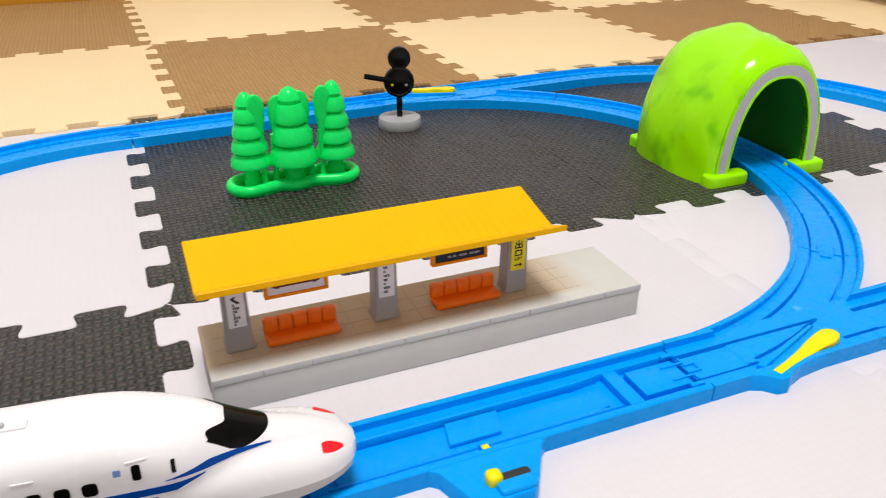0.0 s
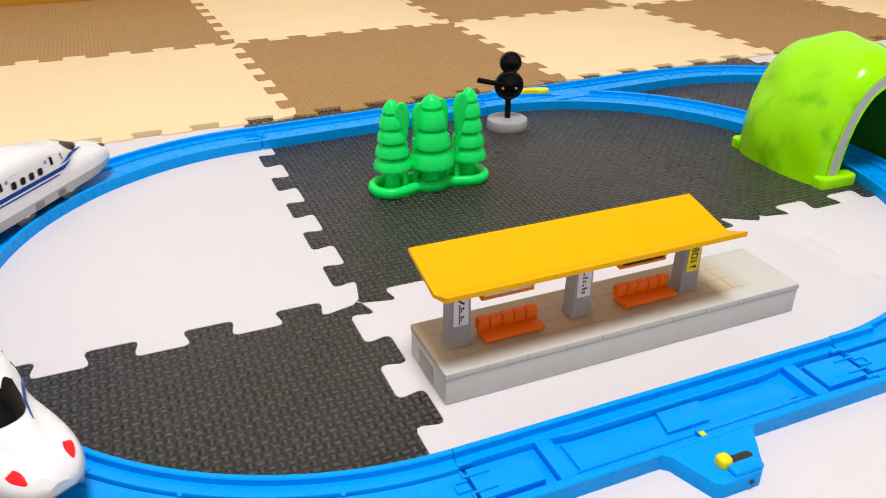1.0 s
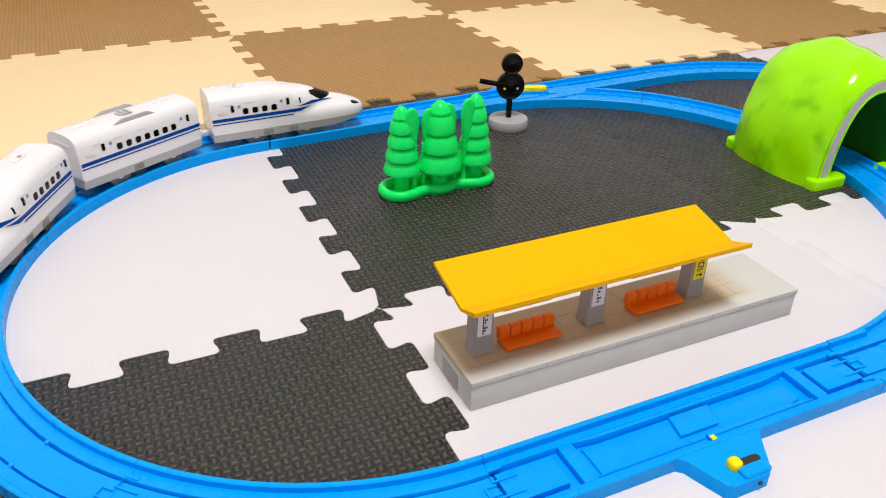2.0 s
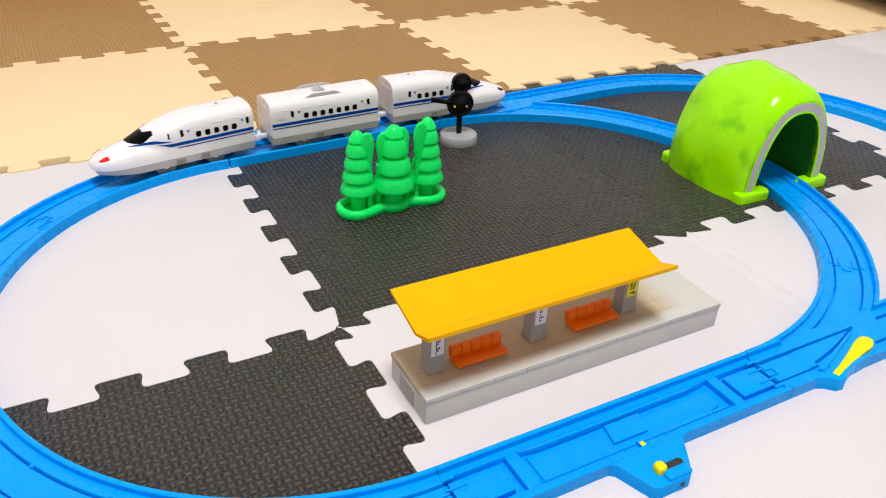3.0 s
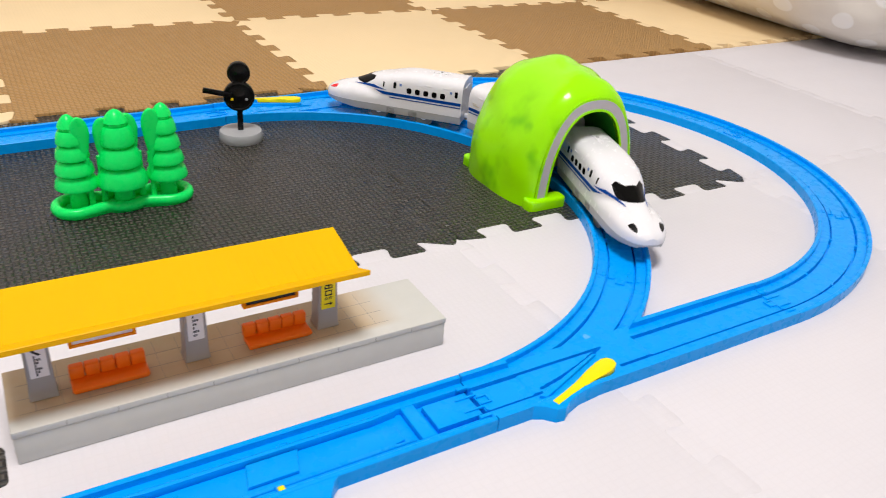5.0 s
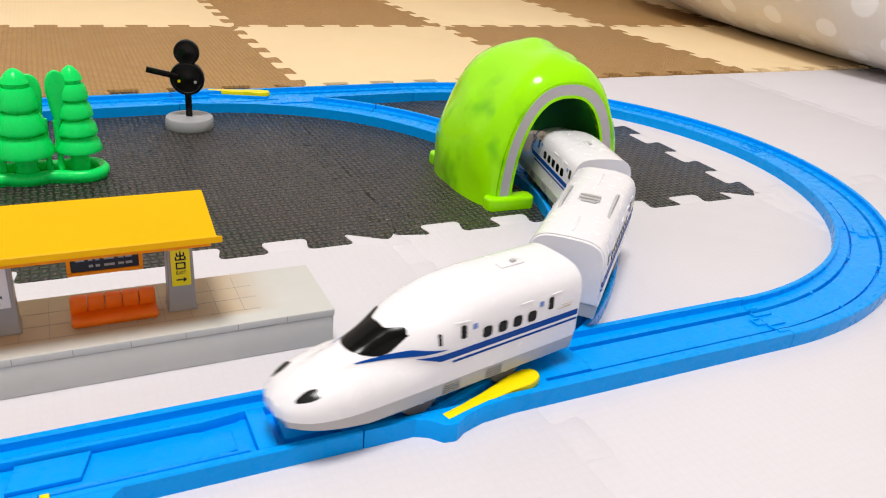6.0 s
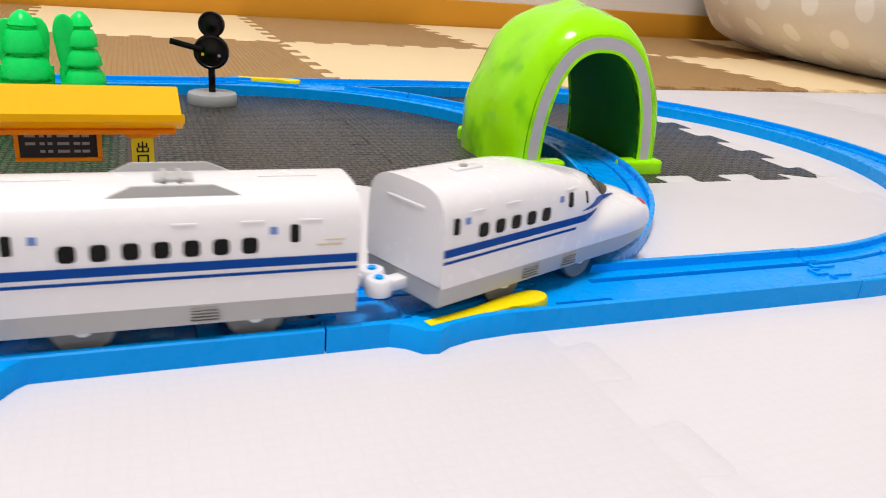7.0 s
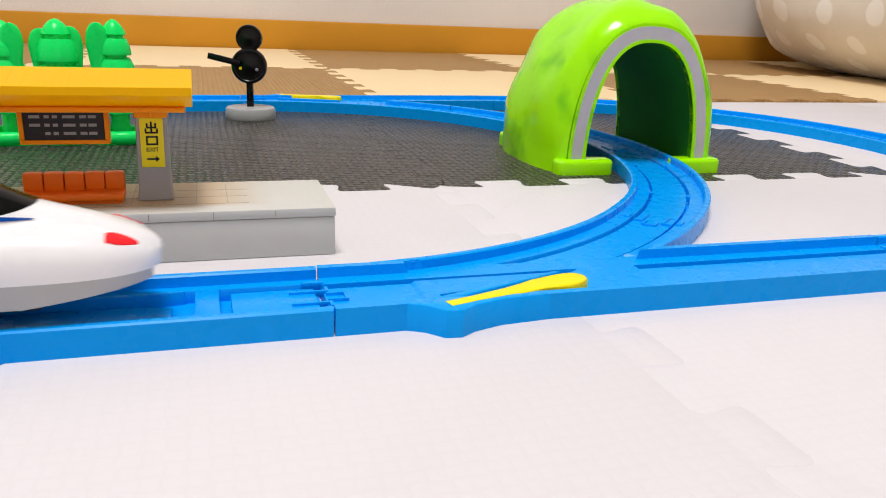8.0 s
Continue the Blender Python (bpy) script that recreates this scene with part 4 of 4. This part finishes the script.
def hull(nose):
    """Half width, roof height, and the section as functions of x from the rear end."""
    if nose:
        top = lambda x: smooth_interp(x, X_H, H_H)
        wide = lambda x: smooth_interp(x, X_W, W_W)
    else:
        top = lambda x: 0.0522
        wide = lambda x: 0.0188

    def side(x, z):
        t = min(max((z - ZB) / (top(x) - ZB), 0), 1)
        coach = (1 - t ** 8) ** (1 / 3.2)
        if not nose or x < 0.056:
            return wide(x) * coach
        k = smooth_step((x - 0.056) / 0.040)
        cab = (1 - 0.34 * smooth_step((x - 0.070) / 0.034) * smooth_step(t * 2.4)) * (1 - t ** (6.0 - 3.2 * k)) ** (1 / (3.2 - 1.0 * k))
        upper = coach * (1 - k) + cab * k
        swell = 0.0
        if x > 0.067:
            c = (float(np.interp(x, X_C, H_C)) - ZB) / (top(x) - ZB)
            swell = (1 - min(1, max(0.0, t / max(c, 0.05))) ** 3.5) ** 0.42
        # soft union of the cab and the cheek
        lo, d = max(upper, swell), abs(upper - swell)
        return wide(x) * min(1.0, lo + 0.035 * max(0.0, 1 - d / 0.16) ** 2 * (1 - t))

    def roof(x, y):
        lo, hi = ZB, top(x)
        for _ in range(24):
            mid = (lo + hi) / 2
            lo, hi = (mid, hi) if side(x, mid) > abs(y) else (lo, mid)
        return lo
    return top, wide, side, roof


def side_patch(side, x0, x1, z0, z1, s, nx=2, lift=0.00022, taper=0.0, corner=0.0):
    """A thin printed or glazed patch that follows the car's side; s is the side's sign."""
    rows = []
    for i in range(nx + 1):
        u = i / nx
        x = x0 + (x1 - x0) * u
        c = corner * (1 - min(1, min(u, 1 - u) * nx)) if corner else 0
        a, b = z0 + taper * u + c, z1 - c
        rows.append([(x, s * (side(x, z) + o), z) for z, o in ((a, -0.0004), (a, lift), ((a + b) / 2, lift), (b, lift), (b, -0.0004))])
    bm, vs = grid_mesh(rows)
    bm.faces.new(vs[0]), bm.faces.new(vs[-1])
    return bm


def window(side, x, z, w, h, s):
    """A dark pane with rounded corners."""
    bm = bmesh.new()
    pts = rounded(x, z, w, h, min(w, h) * 0.28, 3)
    ring = [bm.verts.new((px, s * (side(px, pz) + 0.0003), pz)) for px, pz in pts]
    back = [bm.verts.new((px, s * (side(px, pz) - 0.0005), pz)) for px, pz in pts]
    bm.faces.new(ring)
    for i in range(len(ring)):
        j = (i + 1) % len(ring)
        bm.faces.new((ring[i], ring[j], back[j], back[i]))
    return bm


def roof_patch(roof, outline_x, ys, lift=0.0003):
    """A patch on the roof between two x bounds given for each y."""
    rows = []
    for y in ys:
        x0, x1 = outline_x(y)
        rows.append([(x0 + (x1 - x0) * k / 12, y, 0) for k in range(13)])
    rows = [[(x, y, roof(x, y) + lift) for x, y, _ in r] for r in rows]
    rows = [[(r[0][0], r[0][1], r[0][2] - 2 * lift)] + r + [(r[-1][0], r[-1][1], r[-1][2] - 2 * lift)] for r in rows]
    return grid_mesh(rows)[0]


def wheels(car, axles):
    made = []
    for x in axles:
        for s in (-1, 1):
            prof = [(0.0020, -0.0016), (WHEEL_R * 0.93, -0.0016), (WHEEL_R, -0.0011), (WHEEL_R, 0.0011), (WHEEL_R * 0.93, 0.0016), (WHEEL_R * 0.7, 0.0010), (0.0030, 0.0010)]
            m = pose(x, s * 0.0132, AXLE_Z, -90 * s, 0, 0)
            w = part("wheel", lathe(prof, 28), M_WHEEL, car, "translucent grey wheel", at=m)
            part("hub", lathe([(0.0030, 0.0008), (0.0028, 0.0026), (0.0016, 0.0030)], 12), M_HUB, w, "white hub")
            made.append((w, m, s))
    return made


def car_body(kind):
    nose = kind != "middle"
    L = END_L if nose else MID_L
    top, wide, side, roof = hull(nose)
    label = {"lead": "white toy bullet train car with blue stripe and dark headlights", "tail": "white toy bullet train end car with red tail lights",
             "middle": "white toy bullet train coach with grey roof pantograph"}[kind]
    car = thing("train_car", label, "toy train", "bullet train set")
    xs = list(np.linspace(0, 0.06, 8)) + list(np.linspace(0.064, 0.1362, 44)) if nose else list(np.linspace(0, L, 10))
    rows = []
    for x in xs:
        h = top(x)
        ts = [1 - (1 - i / 30) ** 2.6 for i in range(31)]
        half = [(side(x, ZB + (h - ZB) * t), ZB + (h - ZB) * t) for t in ts]
        row = [(x, -y, z) for y, z in half] + [(x, y, z) for y, z in half[-2::-1]]
        rows.append(row)
    bm, vs = grid_mesh(rows)
    bm.faces.new(vs[0]), bm.faces.new(vs[-1])
    for a, b in zip(vs, vs[1:]):
        bm.faces.new((a[0], b[0], b[-1], a[-1]))
    bmesh.ops.bevel(bm, geom=[e for e in bm.edges if all(abs(v.co.x - q) < 1e-6 for v in e.verts for q in (0,))], offset=0.0010, segments=3, affect="EDGES")
    if not nose:
        bmesh.ops.bevel(bm, geom=[e for e in bm.edges if all(abs(v.co.x - L) < 1e-6 for v in e.verts)], offset=0.0010, segments=3, affect="EDGES")
    part("body", bm, M_TWHITE, car, "glossy white moulded body")
    # grey lower skirt
    rows = []
    x1 = 0.1340 if nose else L - 0.0004
    for x in np.linspace(0.0004, x1, 36):
        w = wide(x) - 0.0002
        low = 0.0128 + (0.0040 * np.interp(x, (0.104, 0.1340), (0, 1)) if nose else 0)
        rows.append([(x, -w * 0.95, low), (x, -w, ZB - 0.0008), (x, -w, ZB + 0.0003), (x, w, ZB + 0.0003), (x, w, ZB - 0.0008), (x, w * 0.95, low), (x, w * 0.80, low + 0.0004), (x, -w * 0.80, low + 0.0004)])
    bm, vs = grid_mesh(rows, closed=True)
    bm.faces.new(vs[0]), bm.faces.new(vs[-1])
    part("skirt", bm, M_TGREY, car, "grey lower skirt")
    part("underframe", box(0.008, L - (0.030 if nose else 0.008), -0.0105, 0.0105, 0.0095, 0.0150, 0.001), M_UNDER, car, "dark underframe")
    if kind == "middle":
        wins, doors, badges = [0.0330 + 0.0080 * i for i in range(7)], [0.0200, 0.0950], [0.0262, 0.0888]
    elif kind == "tail":
        wins, doors, badges = [0.0182 + 0.0080 * i for i in range(5)], [0.0056, 0.0642], [0.0106, 0.0586]
    else:
        wins, doors, badges = [0.0285 + 0.0080 * i for i in range(4)], [0.0180, 0.0645], [0.0235, 0.0590]
    for s in (-1, 1):
        for x in wins:
            part("window", window(side, x, 0.0371, 0.0046, 0.0048, s), M_GLASS, car)
        for x in doors:
            part("door_window", window(side, x, 0.0402, 0.0027, 0.0054, s), M_GLASS, car)
        if nose:
            part("door_window", window(side, 0.0752, 0.0394, 0.0014, 0.0044, s), M_GLASS, car)
        for x in badges:
            part("badge", side_patch(side, x - 0.0011, x + 0.0011, 0.0402, 0.0424, s), M_PALE, car, "small pale blue badge")
        xe = 0.0752 if nose else L - 0.0008
        part("stripe", side_patch(side, 0.0008, xe, 0.0303, 0.0330, s, 24), M_TBLUE, car, "dark blue stripe")
        part("thin_stripe", side_patch(side, 0.0008, 0.0690 if nose else xe, 0.0280, 0.0289, s, 20), M_TBLUE, car, "dark blue pinstripe")
        if nose:
            # the stripe runs out to a point over the cheek, and a second flash starts above it
            for nm, x0, x1, low, high in (("stripe_tip", 0.0752, 0.0845, lambda u: 0.0303 + 0.0029 * u ** 0.8, lambda u: 0.0330 + 0.0003 * u),
                                          ("nose_stripe", 0.0722, 0.1065, lambda u: 0.0348 - 0.0010 * u, lambda u: 0.0348 + (0.0021 * u / 0.4 if u < 0.4 else 0.0021 - 0.0029 * (u - 0.4) / 0.6))):
                rows = []
                for i in range(25):
                    u = i / 24
                    x = x0 + (x1 - x0) * u
                    a, b = low(u), max(high(u), low(u) + 0.00003)
                    rows.append([(x, s * (side(x, z) + o), z) for z, o in ((a, -0.0002), (a, 0.0003), (a * 0.67 + b * 0.33, 0.0003), (a * 0.33 + b * 0.67, 0.0003), (b, 0.0003), (b, -0.0002))])
                part(nm, grid_mesh(rows)[0], M_TBLUE, car, "dark blue nose flash" if nm == "nose_stripe" else "")
        for x in ((0.0420, 0.0640) if nose else (0.0420,)):
            for i in range(5):
                part("vent_slat", box(x, x + 0.0078, s * 0.0184 - 0.0006, s * 0.0184 + 0.0006, 0.0140 + 0.0010 * i, 0.0144 + 0.0010 * i), M_TLINE, car)
        for x in (0.0120, 0.0290, L * 0.45):
            part("moulded_ledge", side_patch(side, x, x + 0.0065, 0.0440, 0.0444, s, 2, 0.0004), M_TWHITE, car)
        if kind != "tail":
            part("side_print", side_patch(side, 0.0060, 0.0135, 0.0360, 0.0366, s, 3), M_GOLD, car, "faded gold emblem bar")
            part("side_print", side_patch(side, 0.0050, 0.0110, 0.0376, 0.0380, s, 3), M_GOLD, car)
    if nose:
        ys = np.linspace(-0.0118, 0.0118, 41)

        def screen(y):
            v = min(1.0, abs(y) / 0.0118)
            horn = max(0.0, v - 0.62) / 0.38
            back = 0.0922 - 0.0066 * smooth_step((v - 0.30) / 0.55) + 0.0016 * horn ** 4
            front = 0.1065 - 0.0205 * (1 - math.sqrt(max(0.0, 1 - v ** 2.3)))
            return min(back, front - 0.0001), front
        part("windscreen", roof_patch(roof, screen, ys), M_GLASS, car, "wraparound black windscreen")
        for s in (-1, 1):
            rows = []
            for i in range(9):
                u = i / 8
                x = 0.1232 + 0.0078 * u
                yb = 0.0113 - 0.0022 * u
                w = 0.0020 * math.sin(math.pi * (0.30 + 0.66 * u)) ** 0.9
                rows.append([(x, s * y, roof(x, y) + o) for y, o in ((yb - w, -0.0002), (yb - w, 0.0003), (yb - w / 2, 0.0003), (yb, 0.0003), (yb + w / 2, 0.0003), (yb + w, 0.0003), (yb + w, -0.0002))])
            part("tail_light" if kind == "tail" else "headlight", grid_mesh(rows)[0], M_RED if kind == "tail" else M_SIGN, car,
                 "red tail light" if kind == "tail" else "black headlight")
        part("roof_fin", box(0.0200, 0.0330, -0.0022, 0.0022, 0.0515, 0.0530, 0.0005), M_TWHITE, car)
        part("roof_switch", box(0.0240, 0.0265, -0.0010, 0.0010, 0.0520, 0.0542, 0.0005), M_TGREY, car, "small grey switch on roof")
    else:
        for s in (-1, 1):
            pts = [(0.0330, 0.0500), (0.0720, 0.0500), (0.0640, 0.0538), (0.0420, 0.0538)]
            part("pantograph_guard", slab(pts, -0.0007, 0.0007, 0.0002), M_TGREY, car, "grey pantograph side guard", at=pose(0, s * 0.0125, 0) @ UP)
        part("pantograph", join(box(0.0470, 0.0580, -0.0040, 0.0040, 0.0515, 0.0532, 0.0005), box(0.0500, 0.0515, -0.0055, 0.0055, 0.0530, 0.0540, 0.0003),
                                box(0.0545, 0.0560, -0.0055, 0.0055, 0.0530, 0.0540, 0.0003)), M_TGREY, car, "grey folded pantograph")
        for x in (0.010, 0.080):
            part("roof_rib", box(x, x + 0.018, -0.0005, 0.0005, 0.0518, 0.0526, 0.0002), M_TWHITE, car)
    part("end_ledge", box(-0.0004, 0.0006, -0.0090, 0.0090, 0.0440, 0.0452, 0.0003), M_TWHITE, car)
    # coupling
    cp = part("coupler", join(box(-0.0105, 0.004, -0.0028, 0.0028, 0.0145, 0.0185, 0.0008), lathe([(0.0044, 0.0140), (0.0046, 0.0150), (0.0046, 0.0185), (0.0040, 0.0195)], 20, (-0.0095, 0))), M_TWHITE, car, "white coupling")
    part("coupler_pin", lathe([(0.0016, 0.0190), (0.0016, 0.0202)], 12, (-0.0095, 0)), M_BLUE, cp, "blue pin")
    if kind == "middle":
        part("coupler", join(box(L - 0.004, L + 0.0095, -0.0028, 0.0028, 0.0125, 0.0140, 0.0005), lathe([(0.0040, 0.0118), (0.0040, 0.0140)], 20, (L + 0.0065, 0))), M_TWHITE, car, "white coupling")
    axles = (0.0360, 0.0800) if nose else (0.0310, 0.0790)
    return car, wheels(car, axles), axles, L


CARS = []
for kind in ("tail", "middle", "lead"):
    car, ws, axles, L = car_body(kind)
    CARS.append((kind, car, ws, axles, L))


def car_pose(kind, axles, L, t):
    nose_tail = TAIL_START + SPEED * t + float(np.interp(t, DRIFT_T, DRIFT))
    if kind == "tail":
        # nose points against the travel
        sa, sb = nose_tail + L - axles[0], nose_tail + L - axles[1]
    else:
        rear = nose_tail + END_L + GAP + (MID_L + GAP if kind == "lead" else 0)
        sa, sb = rear + axles[0], rear + axles[1]
    pa, pb = along(sa), along(sb)
    d = (pb - pa).normalized()
    if kind == "lead":
        # the play of its axles lets the leading car swing wide in the bend
        d = Matrix.Rotation(radians(float(np.interp(t, (3.9, 4.4, 5.2, 5.9), (0, 3.5, 3.5, 0)))), 3, "Z") @ d
    origin = (pa + pb) / 2 - d * (axles[0] + axles[1]) / 2
    return pose(origin.x, origin.y, 0.0006, 0, 0, math.degrees(math.atan2(d.y, d.x)))


def motions():
    turn = SPEED / WHEEL_R
    for kind, car, ws, axles, L in CARS:
        walk(car, [(i / 10, car_pose(kind, axles, L, i / 10)) for i in range(81)])
        sign = -1 if kind == "tail" else 1
        for w, m, s in ws:
            walk(w, [(i / 30, m @ Matrix.Rotation(-s * -sign * turn * i / 30, 4, "Z")) for i in range(241)])


motions()
